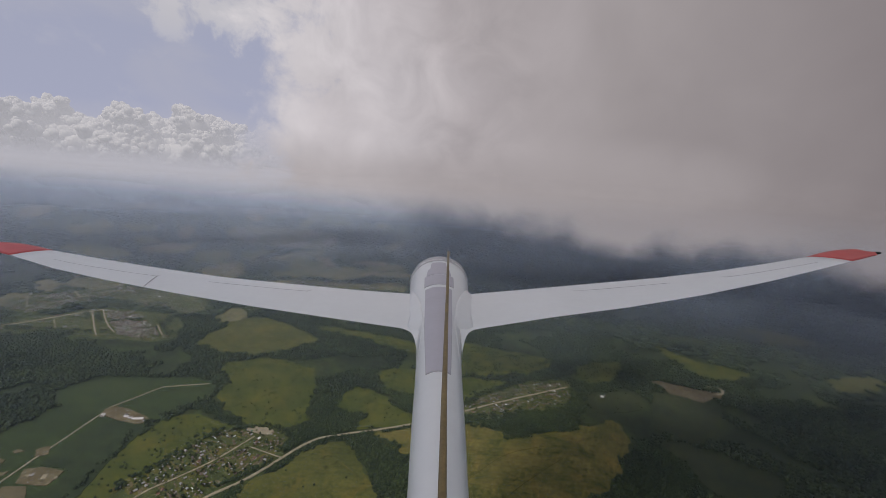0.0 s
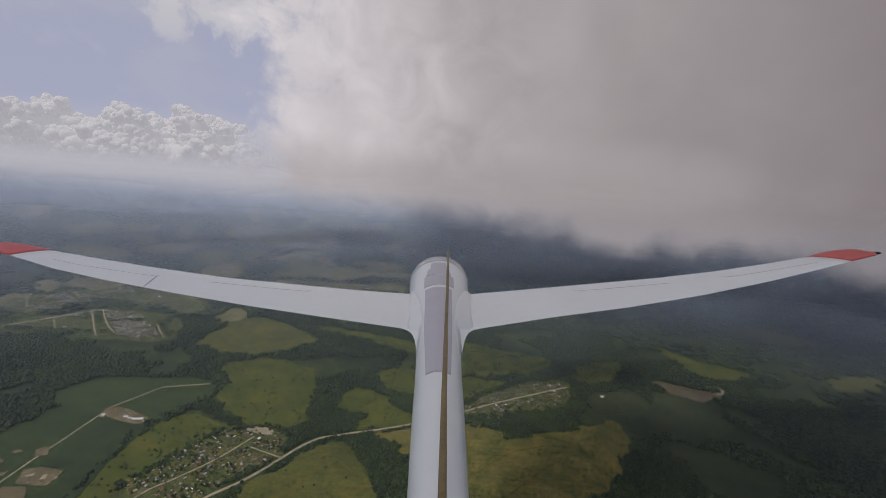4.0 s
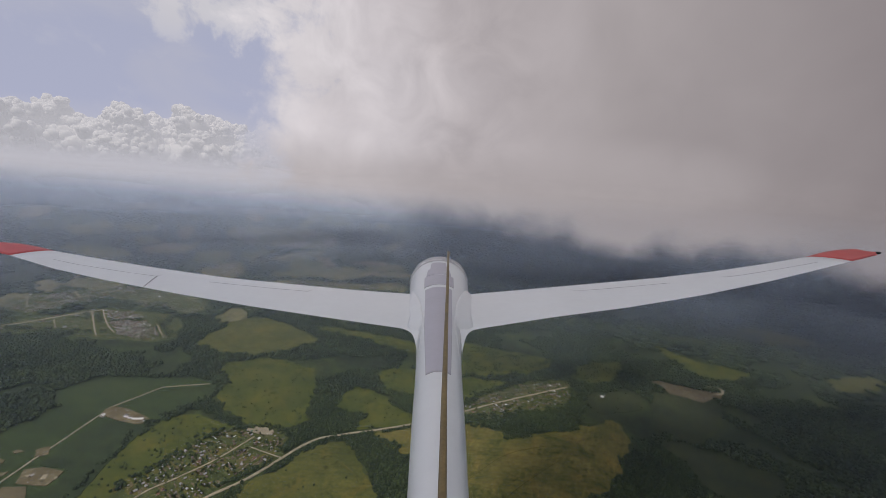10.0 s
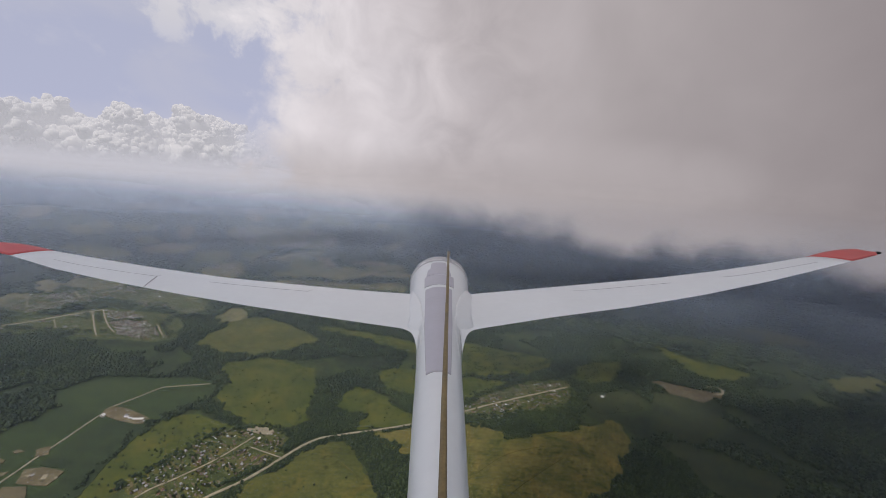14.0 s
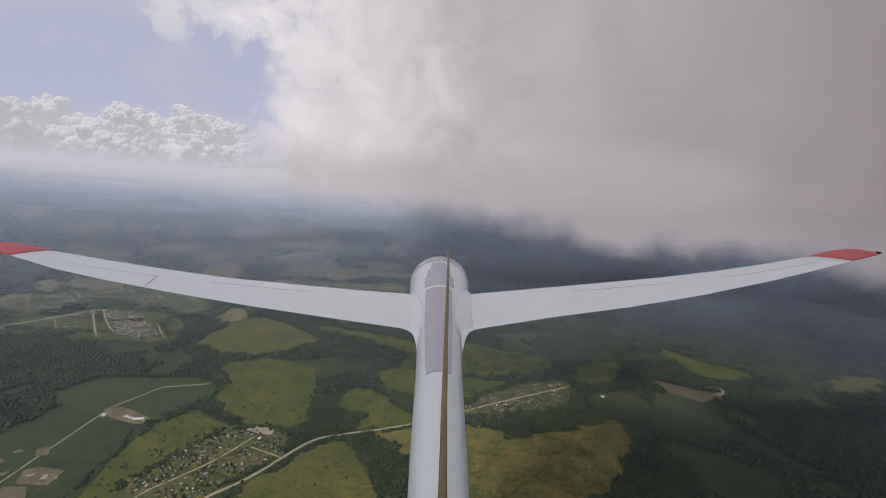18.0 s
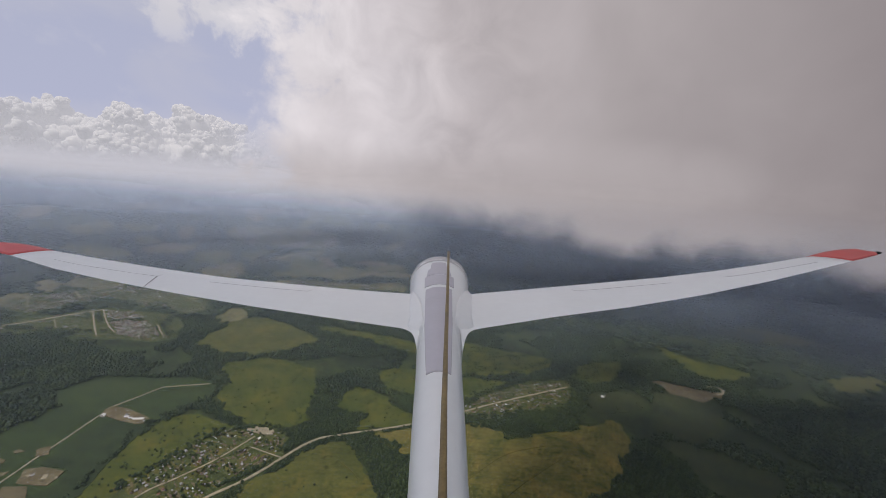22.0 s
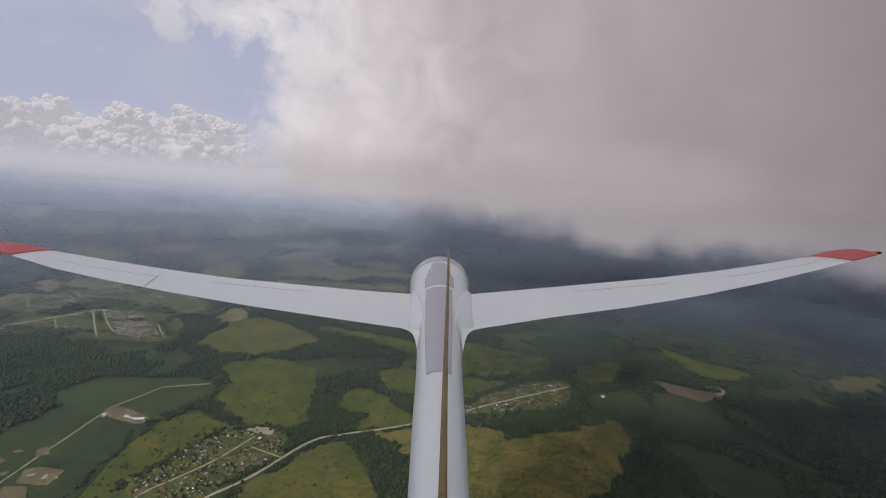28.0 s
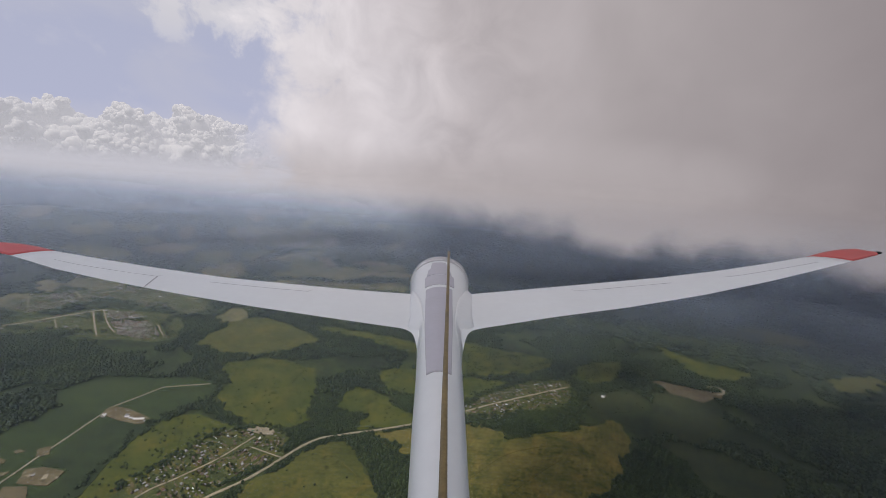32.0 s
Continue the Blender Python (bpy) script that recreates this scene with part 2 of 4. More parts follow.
def sky_material(hem=False):
    """The far sky: pale blue over a milky horizon, wisps, and one great soft grey cloud with a bright torn edge.
    Its hem is a glowing sheet in the same colours, painted mist that thins out downwards over the far land."""
    m = bpy.data.materials.new("mist_glow" if hem else "far_sky")
    m.use_nodes = True
    n, l = m.node_tree.nodes, m.node_tree.links
    n.remove(n["Principled BSDF"])
    sep = n.new("ShaderNodeSeparateXYZ")
    co = n.new("ShaderNodeTexCoord").outputs["Object"]
    l.new(co, sep.inputs[0])
    u = calc(n, l, "DIVIDE", sep.outputs["X"], sep.outputs["Y"])
    v = calc(n, l, "DIVIDE", sep.outputs["Z"], sep.outputs["Y"])
    big = noise_of(n, l, 0.00065, 3, 0.5, 0.3)
    mid = noise_of(n, l, 0.0016, 5, 0.55, 0.6)
    fine = noise_of(n, l, 0.0042, 8, 0.6, 0.3)
    sky_c = ramp_of(n, l, v, [(0.0, (0.50, 0.485, 0.525)), (0.07, (0.50, 0.495, 0.565)), (0.17, (0.395, 0.415, 0.55)), (0.35, (0.385, 0.405, 0.535)), (0.5, (0.43, 0.435, 0.53))])
    # torn white puffs high up beside the great cloud, and thin veils over the blue
    near = calc(n, l, "MULTIPLY", smooth(n, l, u, -0.92, -0.66), smooth(n, l, v, 0.24, 0.40))
    puffs = calc(n, l, "ADD", calc(n, l, "MULTIPLY", mid, 0.9), calc(n, l, "MULTIPLY", fine, 0.55))
    wisp = smooth(n, l, calc(n, l, "ADD", puffs, calc(n, l, "MULTIPLY", near, 0.16)), 0.79, 0.95)
    c = blend(n, l, sky_c, (0.60, 0.585, 0.62), calc(n, l, "MULTIPLY", wisp, calc(n, l, "ADD", 0.12, calc(n, l, "MULTIPLY", near, 0.8))))
    veil = smooth(n, l, noise_of(n, l, 0.0009, 4, 0.5, 0.8, ((0.35, 1.0, 1.6), 0)), 0.42, 0.68, 0.0, 0.30)
    c = blend(n, l, c, (0.50, 0.49, 0.54), veil)
    # the great cloud
    torn = calc(n, l, "ADD", calc(n, l, "MULTIPLY", calc(n, l, "SUBTRACT", mid, 0.5), 0.55), calc(n, l, "MULTIPLY", calc(n, l, "SUBTRACT", fine, 0.5), 0.30))
    side = calc(n, l, "ADD", u, torn)
    mask = smooth(n, l, side, -0.52, -0.34)
    grey = ramp_of(n, l, calc(n, l, "ADD", calc(n, l, "MULTIPLY", calc(n, l, "ADD", u, 0.5), 0.62), calc(n, l, "MULTIPLY", calc(n, l, "SUBTRACT", big, 0.5), 0.35)),
                   [(0.02, (0.68, 0.645, 0.67)), (0.16, (0.60, 0.56, 0.585)), (0.32, (0.46, 0.42, 0.435)), (0.55, (0.365, 0.33, 0.337)), (0.95, (0.255, 0.225, 0.233))])
    soft = ramp_of(n, l, mid, [(0.3, (0.86, 0.86, 0.865)), (0.7, (1.11, 1.11, 1.105))])
    grey = blend(n, l, grey, soft, smooth(n, l, u, -0.1, 0.35, 1.0, 0.2), "MULTIPLY")
    # light breaks through the thin fringe under its middle
    away = calc(n, l, "ADD", calc(n, l, "POWER", calc(n, l, "MULTIPLY", calc(n, l, "SUBTRACT", u, 0.42), 2.6), 2.0), calc(n, l, "POWER", calc(n, l, "MULTIPLY", calc(n, l, "SUBTRACT", v, 0.09), 11.0), 2.0))
    away = calc(n, l, "ADD", away, calc(n, l, "MULTIPLY", calc(n, l, "SUBTRACT", mid, 0.5), 1.6))
    grey = blend(n, l, grey, (0.44, 0.40, 0.41), smooth(n, l, away, 1.2, -0.5, 0.0, 0.55))
    low = calc(n, l, "MULTIPLY", smooth(n, l, v, 0.14, 0.03), smooth(n, l, u, 0.85, 0.35))
    grey = blend(n, l, grey, (0.36, 0.325, 0.33), calc(n, l, "MULTIPLY", low, 0.6))
    c = blend(n, l, c, grey, mask)
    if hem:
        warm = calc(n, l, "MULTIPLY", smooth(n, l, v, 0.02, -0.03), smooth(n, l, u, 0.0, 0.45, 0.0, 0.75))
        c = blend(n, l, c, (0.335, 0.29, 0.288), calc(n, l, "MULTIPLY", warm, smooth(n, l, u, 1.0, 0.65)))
    em = n.new("ShaderNodeEmission")
    em.inputs[1].default_value = 1.85
    l.new(c, em.inputs[0])
    if not hem:
        l.new(em.outputs[0], n["Material Output"].inputs[0])
        return m
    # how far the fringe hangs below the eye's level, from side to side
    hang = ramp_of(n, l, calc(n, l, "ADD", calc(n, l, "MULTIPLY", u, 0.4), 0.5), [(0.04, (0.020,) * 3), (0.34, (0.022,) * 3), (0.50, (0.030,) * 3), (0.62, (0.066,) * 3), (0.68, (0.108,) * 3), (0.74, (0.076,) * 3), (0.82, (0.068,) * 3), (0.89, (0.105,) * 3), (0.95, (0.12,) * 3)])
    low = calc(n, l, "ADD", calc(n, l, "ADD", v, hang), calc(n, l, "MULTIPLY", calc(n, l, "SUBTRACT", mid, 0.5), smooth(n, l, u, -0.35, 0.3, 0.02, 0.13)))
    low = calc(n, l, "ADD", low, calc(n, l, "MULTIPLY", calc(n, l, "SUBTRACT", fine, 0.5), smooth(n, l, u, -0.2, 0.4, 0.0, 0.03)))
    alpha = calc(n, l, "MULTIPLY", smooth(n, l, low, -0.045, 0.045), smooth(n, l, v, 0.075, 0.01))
    # the sheet repeats the great cloud's flank in front of the far bank of cumulus
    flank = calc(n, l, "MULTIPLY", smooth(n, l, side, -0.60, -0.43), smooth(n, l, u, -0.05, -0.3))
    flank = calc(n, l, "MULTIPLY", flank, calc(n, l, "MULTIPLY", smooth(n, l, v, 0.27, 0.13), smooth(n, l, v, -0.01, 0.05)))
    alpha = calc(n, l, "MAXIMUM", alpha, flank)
    clear, mix = n.new("ShaderNodeBsdfTransparent"), n.new("ShaderNodeMixShader")
    l.new(alpha, mix.inputs[0])
    l.new(clear.outputs[0], mix.inputs[1])
    l.new(em.outputs[0], mix.inputs[2])
    l.new(mix.outputs[0], n["Material Output"].inputs[0])
    return m


MAT["far_house"], n_, l_, b_ = material("far_house_walls", 0.9)
l_.new(ramp_of(n_, l_, n_.new("ShaderNodeNewGeometry").outputs["Random Per Island"], [(0.0, (0.08, 0.07, 0.065)), (0.35, (0.16, 0.13, 0.11)), (0.7, (0.20, 0.185, 0.17)), (0.93, (0.24, 0.225, 0.21)), (1.0, (0.48, 0.47, 0.45))]), b_.inputs["Base Color"])
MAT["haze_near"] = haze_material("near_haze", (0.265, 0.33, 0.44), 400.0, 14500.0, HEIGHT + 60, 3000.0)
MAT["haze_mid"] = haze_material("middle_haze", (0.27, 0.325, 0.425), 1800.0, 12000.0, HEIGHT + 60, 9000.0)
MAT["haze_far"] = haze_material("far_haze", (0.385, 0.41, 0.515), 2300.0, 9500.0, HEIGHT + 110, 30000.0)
MAT["deck"] = shade_cloud_material()
MAT["sky"] = sky_material()
MAT["hem"] = sky_material(True)
# the far cumulus bank glows: added emission stands in for light scattered through it
cumulus_mat, cn, cl, cb = material("glowing_cumulus", 1.0)
cb.inputs["Base Color"].default_value = (0.215, 0.21, 0.205, 1)
cb.inputs["Specular IOR Level"].default_value = 0.0
cb.inputs["Emission Color"].default_value = (0.88, 0.87, 0.95, 1)
cb.inputs["Emission Strength"].default_value = 0.75
MAT["cumulus"] = cumulus_mat
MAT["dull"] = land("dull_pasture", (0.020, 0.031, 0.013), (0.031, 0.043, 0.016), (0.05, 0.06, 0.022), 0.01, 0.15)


# ---- building helpers ----
def link(name, me, mat, parent=None, label=""):
    me.materials.append(mat)
    ob = new(name, me)
    if parent:
        ob.parent = parent
    return tagged(ob, label)


def part(name, bm, mat, parent=None, label="", smooth=False):
    me = bpy.data.meshes.new(name)
    bm.normal_update()
    bm.to_mesh(me)
    bm.free()
    if smooth:
        me.polygons.foreach_set("use_smooth", [True] * len(me.polygons))
    return link(name, me, mat, parent, label)


def mesh_of(name, verts, faces, mat, parent=None, label="", smooth=False):
    me = bpy.data.meshes.new(name)
    verts, faces = np.asarray(verts, dtype=np.float32), np.asarray(faces, dtype=np.int32)
    k = faces.shape[1]
    me.vertices.add(len(verts))
    me.vertices.foreach_set("co", verts.ravel())
    me.loops.add(faces.size)
    me.loops.foreach_set("vertex_index", faces.ravel())
    me.polygons.add(len(faces))
    me.polygons.foreach_set("loop_start", np.arange(0, faces.size, k, dtype=np.int32))
    me.polygons.foreach_set("use_smooth", np.full(len(faces), smooth))
    me.update(calc_edges=True)
    return link(name, me, mat, parent, label)


def rise(r):
    """The land is flat near by and climbs slowly to the rim of the view."""
    r = np.asarray(r, dtype=float)
    return np.where(r < 2400, 0.0, 558 * ((r - 2400) / 2450) ** 2)


def lift(x, y):
    """Flush surfaces lie a little higher on the far slope."""
    return min(6.0, max(0.0, (math.hypot(x, y) - 2300) / 40))


def inside(poly, x, y):
    poly = np.asarray(poly, dtype=float)
    hit = np.zeros(np.shape(x), dtype=bool)
    for (x0, y0), (x1, y1) in zip(poly, np.roll(poly, -1, axis=0)):
        if y0 == y1:
            continue
        hit ^= ((y0 > y) != (y1 > y)) & (x < (x1 - x0) * (y - y0) / (y1 - y0) + x0)
    return hit


def rounded(points, closed=True, step=14.0, wobble=0.0, seed=0):
    """A smooth line through the points, uneven by some metres."""
    pts, out = [Vector((*p, 0)) for p in points], []
    n = len(pts)
    for i in range(n if closed else n - 1):
        a, b, c, d = ((pts[(i + k) % n] if closed else pts[min(max(i + k, 0), n - 1)]) for k in (-1, 0, 1, 2))
        k = max(1, int((c - b).length / step))
        for j in range(k):
            t = j / k
            p = 0.5 * (2 * b + (c - a) * t + (2 * a - 5 * b + 4 * c - d) * t * t + (3 * b - a - 3 * c + d) * t ** 3)
            q = Vector((p.x * 0.02, p.y * 0.02, seed * 3.7))
            p += wobble * Vector((noise.noise(q), noise.noise(q + Vector((9, 9, 9))), 0))
            p += 0.5 * wobble * Vector((noise.noise(q * 5), noise.noise(q * 5 + Vector((5, 5, 5))), 0))
            out.append((p.x, p.y))
    if not closed:
        out.append(tuple(pts[-1][:2]))
    return out


LANES = []      # road lines and their widths
TAKEN = []      # outlines where no forest stands
SPARSE = []     # outlines with single bushes


def field(name, points, mat, label, category="field", height=0.35, wobble=15.0, bushes=0.0, kind="structure", seed=None):
    height += 0.012 * len(TAKEN)
    line = rounded(points, True, 8.0, wobble, len(TAKEN) if seed is None else seed)
    TAKEN.append(line)
    if bushes:
        SPARSE.append((line, bushes))
    n = len(line)
    top = [(x, y, float(rise(math.hypot(x, y))) + height + lift(x, y)) for x, y in line]
    low = [(x, y, z - height - 4) for x, y, z in top]
    bm = bmesh.new()
    v = [bm.verts.new(p) for p in top + low]
    for tri in tessellate_polygon([[Vector((x, y, 0)) for x, y, _ in top]]):
        f = bm.faces.new([v[i] for i in tri])
        f.normal_update()
        if f.normal.z < 0:
            f.normal_flip()
    for i in range(n):
        j = (i + 1) % n
        bm.faces.new((v[i], v[n + i], v[n + j], v[j]))
    return tagged(part(name, bm, mat), label, category, "", kind)


def road(name, points, width, label, mat="road", height=1.5, block=True, straight=False):
    if straight:
        points = [(a[0] + (b[0] - a[0]) * k / 8, a[1] + (b[1] - a[1]) * k / 8) for a, b in zip(points, points[1:]) for k in range(8)] + [points[-1]]
    line = rounded(points, False, 16.0, 1.5, len(points))
    left, right = [], []
    for i, p in enumerate(line):
        a, b = Vector(line[max(i - 1, 0)]), Vector(line[min(i + 1, len(line) - 1)])
        w = (b - a).normalized().orthogonal() * (width / 2) * (1 + 0.12 * math.sin(i * 1.7))
        left.append((p[0] + w.x, p[1] + w.y))
        right.append((p[0] - w.x, p[1] - w.y))
    if block:
        LANES.append((np.asarray(line), width))
    bm = bmesh.new()
    rows = []
    for (ax, ay), (bx, by) in zip(left, right):
        z = float(rise(math.hypot(ax, ay))) + height + lift(ax, ay)
        rows.append([bm.verts.new(p) for p in ((ax, ay, z - 2.0), (ax * 0.98 + bx * 0.02, ay * 0.98 + by * 0.02, z), ((ax + bx) / 2, (ay + by) / 2, z + 0.12),
                                               (bx * 0.98 + ax * 0.02, by * 0.98 + ay * 0.02, z), (bx, by, z - 2.0))])
    for r0, r1 in zip(rows, rows[1:]):
        for i in range(4):
            bm.faces.new((r0[i], r1[i], r1[i + 1], r0[i + 1]))
    return tagged(part(name, bm, MAT[mat]), label, "road", "", "structure")


# ---- ground ----
def build_ground():
    radii = np.concatenate([[0.0], np.geomspace(60, 2400, 34), np.linspace(2460, 4840, 36)])
    n = 180
    verts, faces = [], []
    for i, r in enumerate(radii):
        for a in np.linspace(0, 2 * math.pi, n, endpoint=False):
            verts.append((r * math.sin(a), r * math.cos(a), float(rise(r))))
    for i in range(len(radii) - 1):
        for j in range(n):
            k = (j + 1) % n
            faces.append((i * n + j, i * n + k, (i + 1) * n + k, (i + 1) * n + j))
    ob = mesh_of("ground", verts, np.array(faces)[:, ::-1], MAT["ground"], smooth=True)
    return tagged(ob, "dark green woodland floor and scrub reaching the hazy horizon", "ground", "", "structure")


build_ground()
F = field
F("crop_field", [(-997, 1025), (-947, 1102), (-732, 1153), (-627, 1135), (-606, 1051), (-641, 997), (-665, 924), (-682, 857), (-663, 765), (-652, 673), (-792, 554), (-970, 678), (-933, 927)], MAT["crop"], "large dark green crop field crossed by a farm track")
F("meadow", [(-687, 1273), (-559, 1326), (-409, 1287), (-340, 1152), (-331, 1029), (-319, 969), (-397, 934), (-517, 983), (-591, 1056), (-614, 1148)], MAT["meadow"], "bright green rough meadow dotted with small bushes", "meadow", bushes=1.0)
F("meadow", [(-876, 1455), (-855, 1694), (-737, 1740), (-482, 1561), (-533, 1430), (-652, 1340), (-822, 1386)], MAT["meadow_olive"], "smooth rounded olive green hay field ringed by woods", "meadow")
F("meadow", [(-248, 1166), (-179, 1158), (-54, 1052), (-41, 1006), (-189, 953), (-187, 1017), (-262, 1061)], MAT["meadow"], "small bright meadow between woods and the road", "meadow", bushes=0.6)
F("meadow", [(-169, 1307), (-47, 1343), (29, 1271), (-30, 1162), (-136, 1199)], MAT["meadow"], "small grassy clearing in the woods", "meadow", bushes=0.8)
F("meadow", [(-222, 899), (-151, 848), (-97, 698), (-152, 539), (-349, 559), (-365, 696), (-308, 807)], MAT["meadow_olive"], "large plain olive green field beside the road", "meadow", bushes=0.15)
F("meadow", [(-131, 941), (-33, 990), (35, 998), (65, 872), (-46, 873)], MAT["stubble"], "yellowish grass strip along the road", "meadow")
F("meadow", [(-648, 923), (-615, 969), (-493, 937), (-472, 911), (-538, 847), (-549, 781), (-594, 663), (-645, 661), (-655, 757), (-673, 850)], MAT["meadow"], "green pasture with bushes beside the village", "meadow", bushes=1.6)
VILLAGE_A = [(-580, 708), (-541, 810), (-504, 915), (-359, 920), (-327, 836), (-412, 707), (-443, 589), (-552, 581)]
F("village_ground", VILLAGE_A, MAT["yard"], "patchy green and brown village ground of yards and gardens", "ground", 0.3, bushes=1.7)
F("meadow", [(-529, 1708), (-316, 1680), (-76, 1581), (-68, 1482), (-296, 1588), (-487, 1659)], MAT["meadow"], "long narrow strip of green meadow in the woods", "meadow", bushes=0.7)
F("stubble_field", [(66, 1004), (239, 983), (448, 1057), (341, 884), (226, 665), (129, 502), (3, 580)], MAT["stubble"], "mown yellow-brown hay field with tracks of the mower")
F("stubble_field", [(360, 975), (449, 1063), (536, 1101), (539, 1024), (476, 899), (363, 779), (273, 731)], MAT["stubble"], "dull brown hay field at the edge of the forest")
VILLAGE_B = [(77, 1084), (200, 1218), (355, 1323), (464, 1320), (430, 1157), (278, 1096), (127, 1034)]
F("village_ground", VILLAGE_B, MAT["yard"], "patchy green and brown village ground of yards and gardens", "ground", 0.3, bushes=1.7)
F("meadow", [(52, 1637), (245, 1593), (461, 1522), (358, 1387), (170, 1330), (29, 1344)], MAT["meadow"], "bushy green meadow behind the village", "meadow", bushes=4.5)
F("meadow", [(29, 1280), (169, 1314), (281, 1275), (200, 1224), (65, 1140)], MAT["meadow"], "green pasture beside the village gardens", "meadow", bushes=2.5)
F("meadow", [(494, 1385), (610, 1520), (733, 1544), (693, 1423), (568, 1337)], MAT["meadow"], "green clearing with scattered bushes", "meadow", bushes=4.0)
F("meadow", [(1005, 1836), (1076, 1676), (1262, 1523), (1049, 1447), (1001, 1549)], MAT["meadow"], "long bright green meadow in the woods", "meadow")
F("fallow_field", [(799, 1400), (954, 1354), (1012, 1340), (955, 1289), (835, 1264), (801, 1360)], MAT["soil"], "brownish fallow field with bare soil")
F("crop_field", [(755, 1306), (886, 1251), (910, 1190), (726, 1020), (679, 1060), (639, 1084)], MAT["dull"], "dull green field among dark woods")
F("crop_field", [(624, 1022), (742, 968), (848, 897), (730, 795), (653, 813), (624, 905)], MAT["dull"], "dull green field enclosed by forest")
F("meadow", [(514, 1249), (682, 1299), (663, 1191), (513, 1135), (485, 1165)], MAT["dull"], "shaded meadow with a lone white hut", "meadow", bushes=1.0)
F("meadow", [(1574, 1550), (1828, 1611), (1728, 1481), (1528, 1437)], MAT["meadow_olive"], "distant yellowish clearing in the forest", "meadow")
F("meadow", [(1626, 2167), (1845, 2117), (1926, 1962), (1645, 1945)], MAT["meadow_olive"], "far strip of dim green pasture", "meadow")
TOWN = [(-1840, 1644), (-1862, 1802), (-1751, 1910), (-1672, 2052), (-1262, 2012), (-1076, 1843), (-1101, 1696), (-1230, 1795), (-1312, 1765), (-1540, 1855), (-1619, 1710), (-1641, 1584)]
LOW_TOWN = [(-1530, 1362), (-1636, 1464), (-1542, 1602), (-1454, 1720), (-1298, 1712), (-1102, 1679), (-970, 1445), (-1157, 1389), (-1381, 1410)]
DENSE = [(-1420, 1679), (-1308, 1709), (-1173, 1582), (-995, 1451), (-1051, 1412), (-1189, 1441)]
for outline in (TOWN, LOW_TOWN):
    F("village_ground", outline, MAT["yard"], "wide patchwork of gardens and lawns of a large village", "ground", 0.3, bushes=1.6)
FAR = "far pale green field under haze"
for outline in (
    [(-1066, 2547), (-1084, 2810), (-957, 2937), (-804, 2824), (-842, 2599)], [(-835, 2651), (-730, 2902), (-465, 2843), (-614, 2598)],
    [(-2364, 2468), (-2310, 2597), (-2017, 2600), (-2056, 2437)], [(-1712, 2786), (-1566, 2934), (-1479, 2772), (-1561, 2719)],
    [(-2006, 2679), (-1882, 2905), (-1767, 2875), (-1837, 2696)], [(-1228, 2928), (-994, 3240), (-927, 3164), (-1045, 2921)],
    [(-1512, 2517), (-1388, 2738), (-1236, 2509), (-1288, 2357), (-1449, 2413)], [(-477, 2525), (-267, 2628), (-181, 2456), (-405, 2413)],
    [(-1950, 1740), (-1913, 1820), (-1788, 1709), (-1816, 1617)], [(-2006, 1949), (-1969, 2019), (-1839, 1927), (-1852, 1835)],
    [(-990, 1768), (-946, 1872), (-845, 1746), (-904, 1635)],
):
    F("field", outline, MAT["far"], FAR, wobble=14.0)
for outline in ([(-2017, 2670), (-1975, 2887), (-1837, 2864), (-1854, 2710)], [(-2078, 3137), (-2054, 3275), (-1954, 3152), (-1951, 3009)], [(-1372, 2547), (-1345, 2659), (-1284, 2613), (-1260, 2457)], [(-905, 2790), (-860, 2960), (-760, 2940), (-790, 2860)]):
    F("field", outline, MAT["soil"], "far tan field of bare soil under haze", wobble=14.0)
F("field", [(-1116, 2308), (-886, 2494), (-501, 2531), (-308, 2449), (-732, 2351)], MAT["far"], FAR, wobble=14.0)
# a patchwork of farmland towards the horizon
patch = random.Random(21)
for i in range(120):
    a, r = radians(patch.uniform(-52, 40)), patch.uniform(2250, 4500)
    if a > 0 and patch.random() < 0.5:
        continue
    x, y, w, h, turn = r * math.sin(a), r * math.cos(a), patch.uniform(40, 130), patch.uniform(30, 85), patch.uniform(0, 3.1)
    if any(inside(line, np.array([x]), np.array([y]))[0] for line in TAKEN):
        continue
    corners = [(x + w * u * math.cos(turn) - h * v * math.sin(turn) + patch.uniform(-25, 25), y + w * u * math.sin(turn) + h * v * math.cos(turn) + patch.uniform(-25, 25)) for u, v in ((-1, -1), (0, -1.1), (1, -1), (1, 1), (-1, 1))]
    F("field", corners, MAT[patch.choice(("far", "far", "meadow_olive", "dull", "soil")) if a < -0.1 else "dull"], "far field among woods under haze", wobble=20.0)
FAR_TOWN = [(-1794, 3307), (-1668, 3533), (-1159, 3655), (-925, 3559), (-914, 3345), (-1197, 3216), (-1534, 3159)]
F("village_ground", FAR_TOWN, MAT["far"], "far town ground, pale with haze", "ground")
F("farm_yard", [(-810, 939), (-809, 972), (-731, 952), (-684, 929), (-701, 905), (-767, 921)], MAT["soil"], "bare trampled farm yard", "yard", 0.6, 3.0)
F("crop_field", [(-757, 910), (-712, 908), (-672, 893), (-660, 806), (-646, 720), (-637, 669), (-715, 640), (-699, 689), (-710, 735), (-750, 744), (-778, 758), (-785, 857)], MAT["crop_dark"], "darker green strip of crop beside the farm track", wobble=5.0)


def square(points, n=4):
    """The outline with straight sides and barely rounded corners."""
    return [(a[0] + (b[0] - a[0]) * k / n, a[1] + (b[1] - a[1]) * k / n) for a, b in zip(points, points[1:] + points[:1]) for k in range(n)]


